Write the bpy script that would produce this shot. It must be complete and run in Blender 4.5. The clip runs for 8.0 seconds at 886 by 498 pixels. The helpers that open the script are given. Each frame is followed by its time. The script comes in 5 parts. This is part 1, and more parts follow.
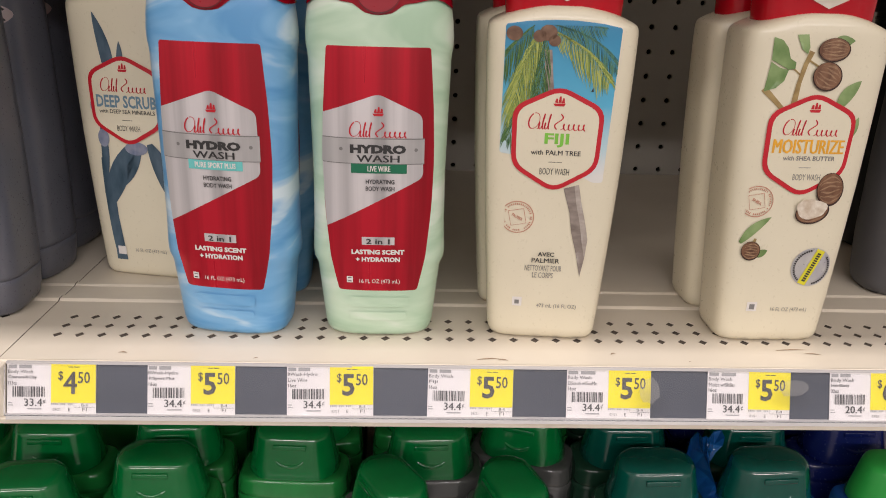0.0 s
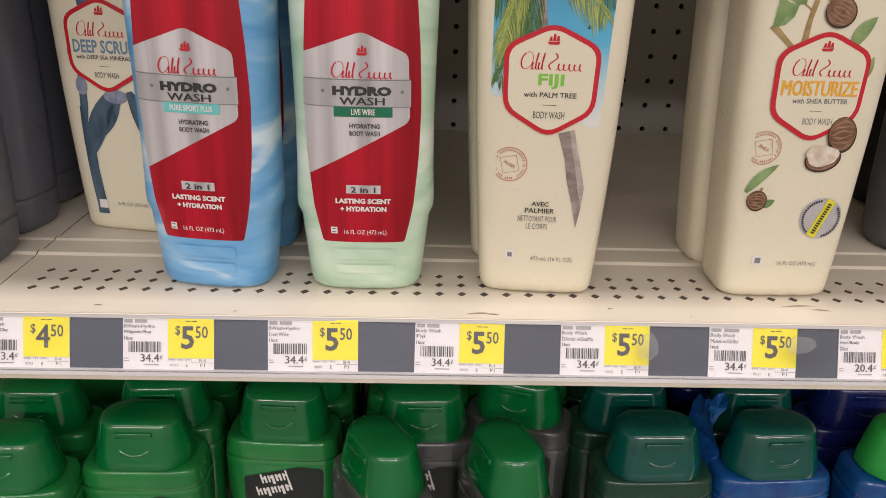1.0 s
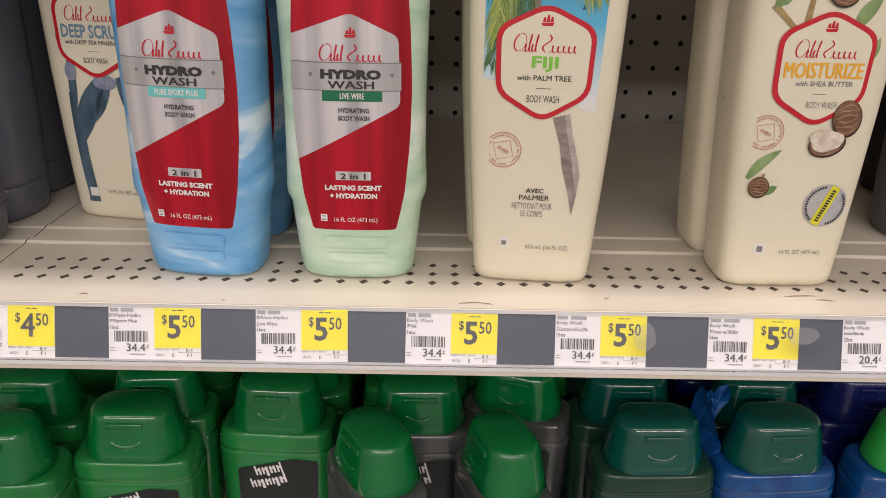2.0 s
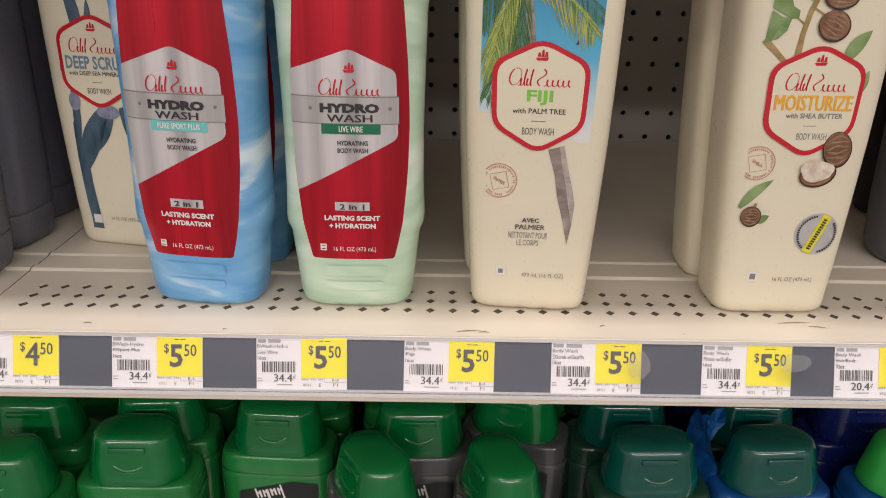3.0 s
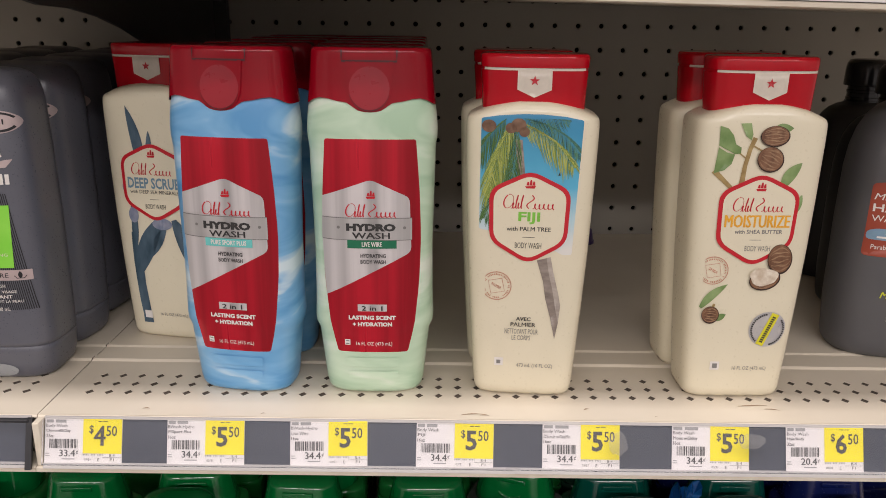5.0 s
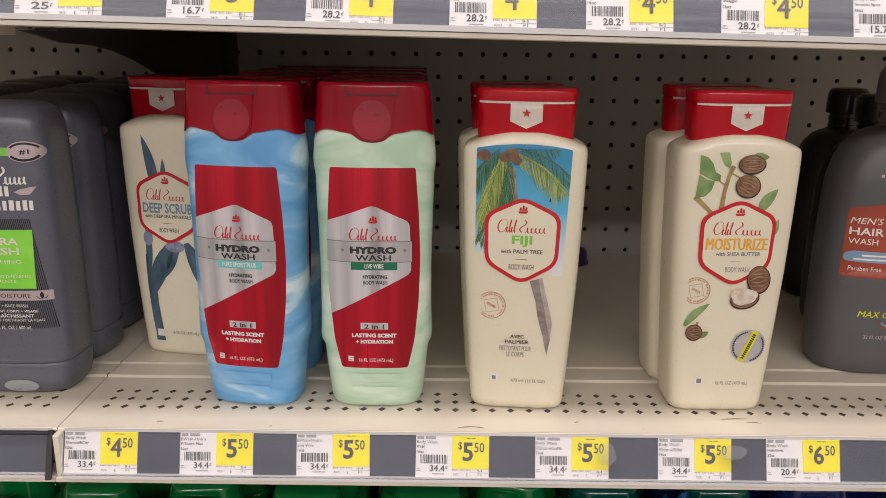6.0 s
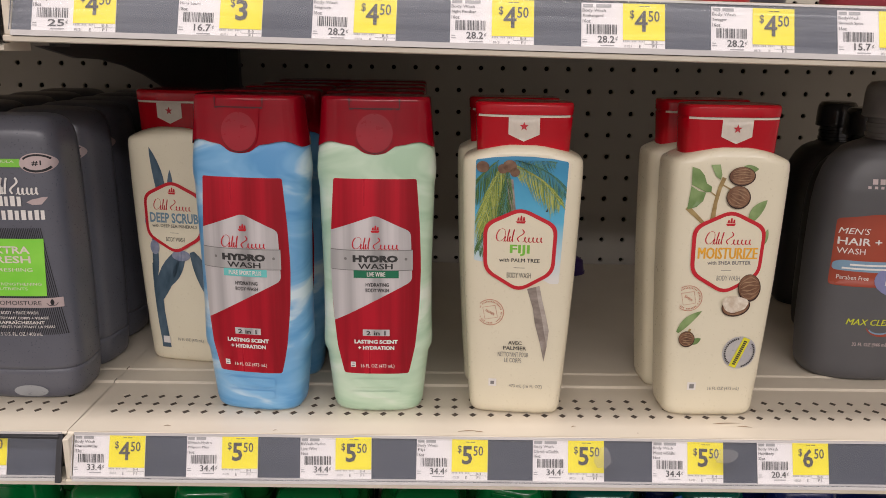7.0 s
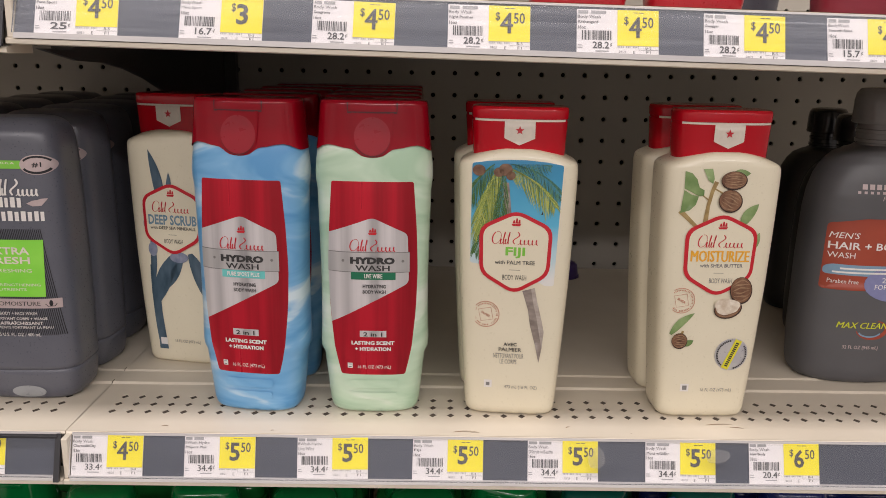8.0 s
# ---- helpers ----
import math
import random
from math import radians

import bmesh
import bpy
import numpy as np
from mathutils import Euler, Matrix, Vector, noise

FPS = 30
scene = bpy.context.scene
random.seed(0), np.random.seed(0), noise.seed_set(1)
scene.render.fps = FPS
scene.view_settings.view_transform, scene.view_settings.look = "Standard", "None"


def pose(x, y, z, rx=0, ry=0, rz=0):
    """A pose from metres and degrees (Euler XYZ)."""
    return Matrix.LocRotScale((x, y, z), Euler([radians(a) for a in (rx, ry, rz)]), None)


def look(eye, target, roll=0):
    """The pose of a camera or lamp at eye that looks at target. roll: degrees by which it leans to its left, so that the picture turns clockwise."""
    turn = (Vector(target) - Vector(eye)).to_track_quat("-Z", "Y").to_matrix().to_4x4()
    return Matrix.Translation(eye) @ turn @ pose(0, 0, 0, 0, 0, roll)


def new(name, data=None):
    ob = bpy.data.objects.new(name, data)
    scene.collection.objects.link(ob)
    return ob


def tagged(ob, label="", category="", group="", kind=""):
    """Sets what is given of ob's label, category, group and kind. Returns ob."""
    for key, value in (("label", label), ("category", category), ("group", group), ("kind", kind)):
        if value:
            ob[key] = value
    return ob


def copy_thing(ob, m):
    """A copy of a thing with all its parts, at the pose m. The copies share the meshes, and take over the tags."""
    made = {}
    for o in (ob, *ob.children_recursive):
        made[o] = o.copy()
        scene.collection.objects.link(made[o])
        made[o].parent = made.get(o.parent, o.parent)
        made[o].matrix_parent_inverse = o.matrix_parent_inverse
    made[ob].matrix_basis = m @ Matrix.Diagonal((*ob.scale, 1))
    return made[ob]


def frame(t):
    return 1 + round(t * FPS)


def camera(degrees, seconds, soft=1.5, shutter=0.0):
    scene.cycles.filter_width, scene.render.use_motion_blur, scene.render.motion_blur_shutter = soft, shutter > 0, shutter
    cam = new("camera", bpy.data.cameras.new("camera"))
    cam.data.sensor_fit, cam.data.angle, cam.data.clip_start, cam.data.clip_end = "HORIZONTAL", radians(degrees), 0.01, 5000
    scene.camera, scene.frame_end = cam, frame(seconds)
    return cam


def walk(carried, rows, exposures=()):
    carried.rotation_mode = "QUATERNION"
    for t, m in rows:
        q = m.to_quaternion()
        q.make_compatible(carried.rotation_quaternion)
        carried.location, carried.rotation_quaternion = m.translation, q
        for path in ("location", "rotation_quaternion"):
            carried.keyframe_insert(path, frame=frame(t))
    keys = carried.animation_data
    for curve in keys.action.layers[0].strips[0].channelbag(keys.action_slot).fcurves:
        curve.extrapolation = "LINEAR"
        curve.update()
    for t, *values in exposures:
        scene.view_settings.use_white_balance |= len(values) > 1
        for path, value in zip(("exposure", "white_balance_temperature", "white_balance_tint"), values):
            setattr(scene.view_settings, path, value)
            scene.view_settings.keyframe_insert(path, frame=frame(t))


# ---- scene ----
cam = camera(58.3, 8.0, soft=0.9, shutter=0.3)
PATH = [
    (0, (0.045, 0.062, 1.214), (0.124, 1.942, 0.536), 1.8),
    (0.5, (0.054, 0.067, 1.201), (0.114, 1.939, 0.5), 1.7),
    (1, (0.059, 0.077, 1.193), (0.109, 1.937, 0.458), 1.6),
    (1.2, (0.063, 0.079, 1.190), (0.099, 1.938, 0.451), 1.4),
    (2.3, (0.070, 0.088, 1.187), (0.091, 1.940, 0.432), 1.3),
    (2.5, (0.07, 0.089, 1.189), (0.091, 1.941, 0.435), 1.3),
    (3, (0.072, 0.083, 1.2), (0.088, 1.944, 0.468), 1.1),
    (3.5, (0.073, 0.07, 1.215), (0.082, 1.946, 0.524), 1.0),
    (4, (0.071, 0.052, 1.228), (0.08, 1.944, 0.58), 0.9),
    (4.5, (0.07, 0.032, 1.239), (0.074, 1.938, 0.633), 0.7),
    (4.7, (0.070, 0.025, 1.242), (0.073, 1.935, 0.650), 0.7),
    (5.8, (0.073, -0.011, 1.252), (0.069, 1.919, 0.729), 0.6),
    (6, (0.073, -0.015, 1.255), (0.069, 1.916, 0.733), 0.6),
    (6.5, (0.072, -0.024, 1.257), (0.071, 1.91, 0.75), 0.7),
    (7, (0.071, -0.031, 1.258), (0.074, 1.906, 0.762), 0.7),
    (7.5, (0.07, -0.035, 1.258), (0.079, 1.904, 0.77), 0.9),
    (8, (0.069, -0.038, 1.257), (0.088, 1.903, 0.776), 1.0),
]
EXPOSURES = [(0, 0.18), (3.0, 0.10), (5.0, 0.12), (6.0, 0.06), (8.0, 0.04)]
walk(cam, [(t, look(eye, target, roll)) for t, eye, target, roll in PATH], exposures=EXPOSURES)

# ---- world and lights ----
world = bpy.data.worlds.new("store_air")
scene.world = world
world.use_nodes = True
world.node_tree.nodes["Background"].inputs[0].default_value = (1.0, 0.95, 0.88, 1)
world.node_tree.nodes["Background"].inputs[1].default_value = 0.02


def strip_lamp(y, power, x=0.3, length=7.0, width=0.30, z=3.92):
    lamp = bpy.data.lights.new("ceiling_lamp", "AREA")
    lamp.shape, lamp.size, lamp.size_y, lamp.energy = "RECTANGLE", length, width, power
    lamp.color = (1.0, 0.93, 0.93)
    ob = new("ceiling_lamp", lamp)
    ob.location = (x, y, z)
    return ob


strip_lamp(-0.1, 104, width=0.3)
strip_lamp(-2.3, 58, width=0.3)
strip_lamp(-5.4, 480, width=0.5, length=9.0)


# ---- materials ----
def material(name, colour, rough=0.4, metal=0.0, other=None, scale=60.0, amount=0.5, bump=0.0, bump_scale=400.0,
             stretch=(1, 1, 1), coat=0.0, rough_var=0.08, alpha_glass=0.0, specular=0.5, sss=0.0):
    """Plastic, paint, paper or foil: two scales of noise in colour and gloss, fine relief."""
    m = bpy.data.materials.new(name)
    m.use_nodes = True
    nt = m.node_tree
    b = nt.nodes["Principled BSDF"]
    co = nt.nodes.new("ShaderNodeTexCoord")
    mp = nt.nodes.new("ShaderNodeMapping")
    mp.inputs["Scale"].default_value = stretch
    nt.links.new(co.outputs["Object"], mp.inputs["Vector"])
    n1 = nt.nodes.new("ShaderNodeTexNoise")
    n1.inputs["Scale"].default_value, n1.inputs["Detail"].default_value = scale, 5
    nt.links.new(mp.outputs[0], n1.inputs["Vector"])
    ramp = nt.nodes.new("ShaderNodeValToRGB")
    c2 = other or tuple(v * 0.86 for v in colour)
    ramp.color_ramp.elements[0].position, ramp.color_ramp.elements[1].position = 0.5 - 0.3 * amount, 0.5 + 0.3 * amount
    ramp.color_ramp.elements[0].color, ramp.color_ramp.elements[1].color = (*colour, 1), (*c2, 1)
    nt.links.new(n1.outputs[0], ramp.inputs[0])
    nt.links.new(ramp.outputs[0], b.inputs["Base Color"])
    n2 = nt.nodes.new("ShaderNodeTexNoise")
    n2.inputs["Scale"].default_value, n2.inputs["Detail"].default_value = bump_scale, 3
    nt.links.new(mp.outputs[0], n2.inputs["Vector"])
    rr = nt.nodes.new("ShaderNodeMapRange")
    rr.inputs["To Min"].default_value, rr.inputs["To Max"].default_value = max(0.02, rough - rough_var), rough + rough_var
    nt.links.new(n2.outputs[0], rr.inputs[0])
    nt.links.new(rr.outputs[0], b.inputs["Roughness"])
    b.inputs["Metallic"].default_value = metal
    b.inputs["Coat Weight"].default_value = coat
    b.inputs["Coat Roughness"].default_value = 0.12
    b.inputs["Specular IOR Level"].default_value = specular
    b.inputs["Transmission Weight"].default_value = alpha_glass
    if sss:
        b.inputs["Subsurface Weight"].default_value = sss
        b.inputs["Subsurface Radius"].default_value = (0.006, 0.005, 0.004)
    if bump:
        bp = nt.nodes.new("ShaderNodeBump")
        bp.inputs["Strength"].default_value, bp.inputs["Distance"].default_value = bump, 0.0006
        nt.links.new(n2.outputs[0], bp.inputs["Height"])
        nt.links.new(bp.outputs[0], b.inputs["Normal"])
    return m


def ink(name, colour, rough=0.45, metal=0.0):
    return material(name, colour, rough, metal, None, 300.0, 1.0)


M_SHELF = material("cream_enamel", (0.70, 0.63, 0.52), 0.42, 0, (0.62, 0.55, 0.44), 14, 0.9, 0.05, 900)
M_LIP = material("cream_edge", (0.72, 0.66, 0.55), 0.35, 0, (0.60, 0.52, 0.41), 30, 0.9, 0.05, 700)
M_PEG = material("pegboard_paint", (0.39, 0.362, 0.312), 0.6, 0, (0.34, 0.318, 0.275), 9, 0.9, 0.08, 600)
M_DARK = material("painted_hole_dark", (0.010, 0.008, 0.007), 0.9, specular=0.1)
M_HOLE = material("brown_slot_shade", (0.13, 0.105, 0.085), 0.9, 0, (0.08, 0.066, 0.055), 120, 0.9, specular=0.1)
M_STEEL = material("dark_upright_paint", (0.05, 0.046, 0.042), 0.5, 0, None, 30, 0.8, 0.05)
M_TRIM = material("black_trim_plastic", (0.028, 0.027, 0.030), 0.35, 0, None, 60, 0.9)
M_CHANNEL = material("grey_channel_liner", (0.072, 0.079, 0.102), 0.4, 0, (0.050, 0.056, 0.074), 25, 0.9, 0.05, 300, (0.3, 1, 1))
M_CLEAR = material("clear_channel_edge", (0.52, 0.49, 0.47), 0.18, 0, (0.40, 0.38, 0.37), 40, 0.8, 0.05, 300, (0.15, 1, 1), 0.5)
M_PAPER = material("tag_paper", (0.80, 0.76, 0.74), 0.5, 0, (0.74, 0.70, 0.68), 60, 0.9, 0.05, 500)
M_YELLOW = material("tag_yellow", (0.87, 0.75, 0.03), 0.5, 0, (0.80, 0.68, 0.03), 60, 0.9)
M_INK = ink("black_ink", (0.035, 0.033, 0.033))
M_GREYINK = ink("grey_ink", (0.22, 0.21, 0.20))
M_CREAM = material("cream_bottle_plastic", (0.75, 0.685, 0.52), 0.3, 0, (0.71, 0.645, 0.485), 20, 0.8, 0.06, 500, (1, 1, 1), 0.15)
M_RED = material("red_cap_plastic", (0.52, 0.004, 0.014), 0.16, 0, (0.45, 0.003, 0.012), 60, 0.9, 0.5, 130, (1, 1, 0.05), 0.0, specular=0.4)
M_MAROON = material("maroon_cap_plastic", (0.33, 0.003, 0.014), 0.13, 0, (0.25, 0.002, 0.010), 60, 0.9, 0.55, 130, (1, 1, 0.05), 0.0, specular=0.3)
M_REDINK = ink("red_ink", (0.56, 0.012, 0.025), 0.35)
M_WHITE = ink("white_ink", (0.80, 0.76, 0.72), 0.4)
M_FLOOR = material("vinyl_floor", (0.15, 0.14, 0.13), 0.3, 0, (0.12, 0.112, 0.104), 3, 0.9)
M_WALL = material("wall_paint", (0.50, 0.48, 0.46), 0.7, 0, None, 2, 0.9)
M_CEIL = material("ceiling_tile", (0.75, 0.73, 0.70), 0.8, 0, None, 5, 0.9)
M_CHARCOAL = material("charcoal_bottle", (0.115, 0.117, 0.140), 0.30, 0, (0.102, 0.104, 0.126), 40, 0.8, 0.06, 700)
M_GREYBOT = material("slate_grey_bottle", (0.095, 0.093, 0.098), 0.4, 0, (0.085, 0.083, 0.088), 30, 0.8, 0.05, 700)
M_GREEN = material("green_cap_plastic", (0.002, 0.150, 0.034), 0.14, 0, (0.001, 0.115, 0.025), 30, 0.8, 0.06, 200, (1, 1, 1), 0.5)
M_GREENB = material("green_bottle_plastic", (0.016, 0.20, 0.042), 0.11, 0, (0.006, 0.11, 0.022), 22, 0.8, 0.05, 300, (1, 1, 0.4), 0.4)
M_TEAL = material("teal_cap_plastic", (0.002, 0.082, 0.060), 0.12, 0, (0.001, 0.055, 0.040), 30, 0.8, 0.06, 200, (1, 1, 1), 0.5)
M_TEALB = material("sea_green_bottle", (0.014, 0.050, 0.028), 0.2, 0, (0.010, 0.038, 0.022), 30, 0.8)
M_BLUEB = material("clear_blue_bottle", (0.002, 0.022, 0.14), 0.10, 0, (0.01, 0.10, 0.28), 55, 0.9, 0.1, 150, (1, 1, 1), 0.3)
M_NAVY = material("navy_bottle", (0.006, 0.012, 0.09), 0.25)
M_LIME = material("bright_green_cap", (0.03, 0.36, 0.06), 0.2, 0, None, 30, 0.8)
M_FROST = material("frosted_clear_plastic", (0.20, 0.19, 0.185), 0.22, 0, (0.15, 0.145, 0.14), 60, 0.9, 0.1, 250)
M_PURPLE = material("purple_plastic", (0.035, 0.012, 0.10), 0.35)


def clear_sheet():
    """Thin clear plastic: see-through, with a soft sheen at its face."""
    m = bpy.data.materials.new("clear_channel_cover")
    m.use_nodes = True
    nt = m.node_tree
    nt.nodes.remove(nt.nodes["Principled BSDF"])
    tr, gl, mx, fr = (nt.nodes.new(k) for k in ("ShaderNodeBsdfTransparent", "ShaderNodeBsdfGlossy", "ShaderNodeMixShader", "ShaderNodeFresnel"))
    no = nt.nodes.new("ShaderNodeTexNoise")
    no.inputs["Scale"].default_value, no.inputs["Detail"].default_value = 130, 4
    co, mp = nt.nodes.new("ShaderNodeTexCoord"), nt.nodes.new("ShaderNodeMapping")
    mp.inputs["Scale"].default_value = (0.06, 1, 1.6)
    nt.links.new(co.outputs["Object"], mp.inputs[0])
    nt.links.new(mp.outputs[0], no.inputs["Vector"])
    bp = nt.nodes.new("ShaderNodeBump")
    bp.inputs["Strength"].default_value, bp.inputs["Distance"].default_value = 0.12, 0.0008
    nt.links.new(no.outputs[0], bp.inputs["Height"])
    nt.links.new(bp.outputs[0], gl.inputs["Normal"])
    mr = nt.nodes.new("ShaderNodeMapRange")
    mr.inputs["To Min"].default_value, mr.inputs["To Max"].default_value = 0.06, 0.28
    nt.links.new(no.outputs[0], mr.inputs[0])
    nt.links.new(mr.outputs[0], gl.inputs["Roughness"])
    fr.inputs["IOR"].default_value = 1.48
    tr.inputs[0].default_value = (0.96, 0.96, 0.97, 1)
    nt.links.new(fr.outputs[0], mx.inputs[0])
    nt.links.new(tr.outputs[0], mx.inputs[1])
    nt.links.new(gl.outputs[0], mx.inputs[2])
    nt.links.new(mx.outputs[0], nt.nodes["Material Output"].inputs[0])
    return m


M_COVER = clear_sheet()


# ---- helpers for building ----
def part(name, bm, mat, parent=None, label="", smooth=True):
    me = bpy.data.meshes.new(name)
    bm.to_mesh(me)
    bm.free()
    for p in me.polygons:
        p.use_smooth = smooth
    me.materials.append(mat)
    ob = new(name, me)
    ob.parent = parent
    if label:
        tagged(ob, label)
    return ob


def thing(name, label, category, group="", kind="", at=(0, 0, 0), rz=0.0):
    ob = new(name)
    ob.empty_display_size = 0.02
    ob.matrix_basis = pose(*at, 0, 0, rz)
    return tagged(ob, label, category, group, kind)


def add_box(bm, x0, x1, y0, y1, z0, z1, bevel=0.0):
    made = bmesh.ops.create_cube(bm, size=1.0, matrix=Matrix.Translation(((x0 + x1) / 2, (y0 + y1) / 2, (z0 + z1) / 2)) @ Matrix.Diagonal((x1 - x0, y1 - y0, z1 - z0, 1)))
    if bevel:
        edges = list({e for v in made["verts"] for e in v.link_edges})
        bmesh.ops.bevel(bm, geom=edges, offset=bevel, segments=2, profile=0.5, affect="EDGES")
    return bm


def box(name, mat, x0, x1, y0, y1, z0, z1, parent=None, bevel=0.0, label=""):
    return part(name, add_box(bmesh.new(), x0, x1, y0, y1, z0, z1, bevel), mat, parent, label, False)


class Form:
    """A bottle's body: half width and half depth along its height, with superellipse sections."""

    def __init__(self, rows, power=2.8, step=0.004):
        self.z, self.w, self.d = (np.array(c) for c in zip(*rows))
        self.n = power
        top = self.z[-1]
        extra = np.arange(0, top, step)
        self.levels = sorted(set(np.round(np.concatenate([self.z, extra]), 5)))

    def size(self, z):
        return float(np.interp(z, self.z, self.w)), float(np.interp(z, self.z, self.d))

    def front(self, u, z, off=0.0):
        w, d = self.size(z)
        r = min(abs(u) / max(w, 1e-5), 0.985)
        return -(d * (1 - r ** self.n) ** (1 / self.n)) - off

    def mesh(self, z0=None, z1=None, sides=56, dz=0.0, grow=0.0, cap_top=True, cap_bottom=True):
        z0 = self.z[0] if z0 is None else z0
        z1 = self.z[-1] if z1 is None else z1
        bm = bmesh.new()
        rings = []
        levels = [z0] + [z for z in self.levels if z0 + 1e-4 < z < z1 - 1e-4] + [z1]
        for z in levels:
            w, d = self.size(z)
            ring = []
            for k in range(sides):
                a = 2 * math.pi * k / sides
                c, s = math.cos(a), math.sin(a)
                ring.append(bm.verts.new(((w + grow) * math.copysign(abs(c) ** (2 / self.n), c), (d + grow) * math.copysign(abs(s) ** (2 / self.n), s), z + dz)))
            rings.append(ring)
        for lo, hi in zip(rings, rings[1:]):
            for k in range(sides):
                bm.faces.new((lo[k], lo[(k + 1) % sides], hi[(k + 1) % sides], hi[k]))
        if cap_bottom:
            bm.faces.new(rings[0][::-1])
        if cap_top:
            bm.faces.new(rings[-1])
        return bm


def shade_edges(ob, angle=40):
    """Smooth shading that keeps edges sharper than the angle."""
    bm = bmesh.new()
    bm.from_mesh(ob.data)
    for e in bm.edges:
        e.smooth = len(e.link_faces) < 2 or e.calc_face_angle(0) < radians(angle)
    bm.to_mesh(ob.data)
    bm.free()
    return ob


def rounded(pts, r, n=4):
    """A polygon with its corners rounded by about r."""
    out = []
    for i, p in enumerate(pts):
        a, b, c = Vector(pts[i - 1]), Vector(p), Vector(pts[(i + 1) % len(pts)])
        k = min(r, (a - b).length * 0.45, (c - b).length * 0.45)
        s, e = b + (a - b).normalized() * k, b + (c - b).normalized() * k
        for j in range(n + 1):
            t = j / n
            out.append(tuple((1 - t) ** 2 * s + 2 * t * (1 - t) * b + t * t * e))
    return out


def rect(u0, z0, u1, z1, r=0.0):
    pts = [(u0, z0), (u1, z0), (u1, z1), (u0, z1)]
    return rounded(pts, r) if r else pts


def oval(u, z, a, b, n=20, turn=0.0):
    c, s = math.cos(radians(turn)), math.sin(radians(turn))
    return [(u + a * math.cos(t) * c - b * math.sin(t) * s, z + a * math.cos(t) * s + b * math.sin(t) * c) for t in (2 * math.pi * k / n for k in range(n))]


def stroke(pts, width):
    """A ribbon of that width along a line, as quads."""
    quads, left, right = [], [], []
    for i, p in enumerate(pts):
        a, b = Vector(pts[max(i - 1, 0)]), Vector(pts[min(i + 1, len(pts) - 1)])
        d = (b - a).normalized() if (b - a).length > 0 else Vector((1, 0))
        w = width[i] if isinstance(width, (list, tuple)) else width
        n = Vector((-d.y, d.x)) * w / 2
        left.append(tuple(Vector(p) + n))
        right.append(tuple(Vector(p) - n))
    for i in range(len(pts) - 1):
        quads.append([left[i], right[i], right[i + 1], left[i + 1]])
    return quads


def ring(u, z, r, width, n=28):
    return stroke([(u + r * math.cos(2 * math.pi * k / n), z + r * math.sin(2 * math.pi * k / n)) for k in range(n + 1)], width)


def star(u, z, r):
    return [(u + (r if k % 2 == 0 else r * 0.4) * math.sin(math.pi * k / 5), z + (r if k % 2 == 0 else r * 0.4) * math.cos(math.pi * k / 5)) for k in range(10)]


def blade(u0, z0, u1, z1, w, bend=0.0, n=8):
    """A pointed leaf between two points, bent to one side."""
    a, b = Vector((u0, z0)), Vector((u1, z1))
    d = b - a
    side = Vector((-d.y, d.x)).normalized()
    spine = [a + d * (k / n) + side * bend * math.sin(math.pi * k / n) for k in range(n + 1)]
    wide = [w / 2 * math.sin(math.pi * min(1, 0.08 + 0.92 * k / n)) ** 0.8 for k in range(n + 1)]
    wide[-1] = 0.00005
    return [tuple(p + side * q) for p, q in zip(spine, wide)] + [tuple(p - side * q) for p, q in reversed(list(zip(spine, wide)))]


TEXT_CACHE = {}


def text_shape(body, bold=0.0):
    """Triangles of a line of text, about one unit high, with its extent."""
    key = (body, bold)
    if key not in TEXT_CACHE:
        cu = bpy.data.curves.new("writing", "FONT")
        cu.body, cu.resolution_u, cu.offset = body, 2, bold
        cu.fill_mode = "FRONT"
        ob = bpy.data.objects.new("writing", cu)
        me = ob.to_mesh()
        v = np.array([p.co[:2] for p in me.vertices]) if len(me.vertices) else np.zeros((1, 2))
        f = [tuple(p.vertices) for p in me.polygons]
        ob.to_mesh_clear()
        bpy.data.objects.remove(ob)
        bpy.data.curves.remove(cu)
        TEXT_CACHE[key] = (v, f, v.min(axis=0), v.max(axis=0))
    return TEXT_CACHE[key]


def words(body, u, z, width, height, bold=0.02, turn=0.0, tilt=0.0):
    """A line of lettering, centred on (u, z), of that width and height."""
    return ("words", body, u, z, width, height, bold, turn, tilt)


class Flat:
    """A flat face, for cards and labels."""

    def front(self, u, z, off=0.0):
        return -off


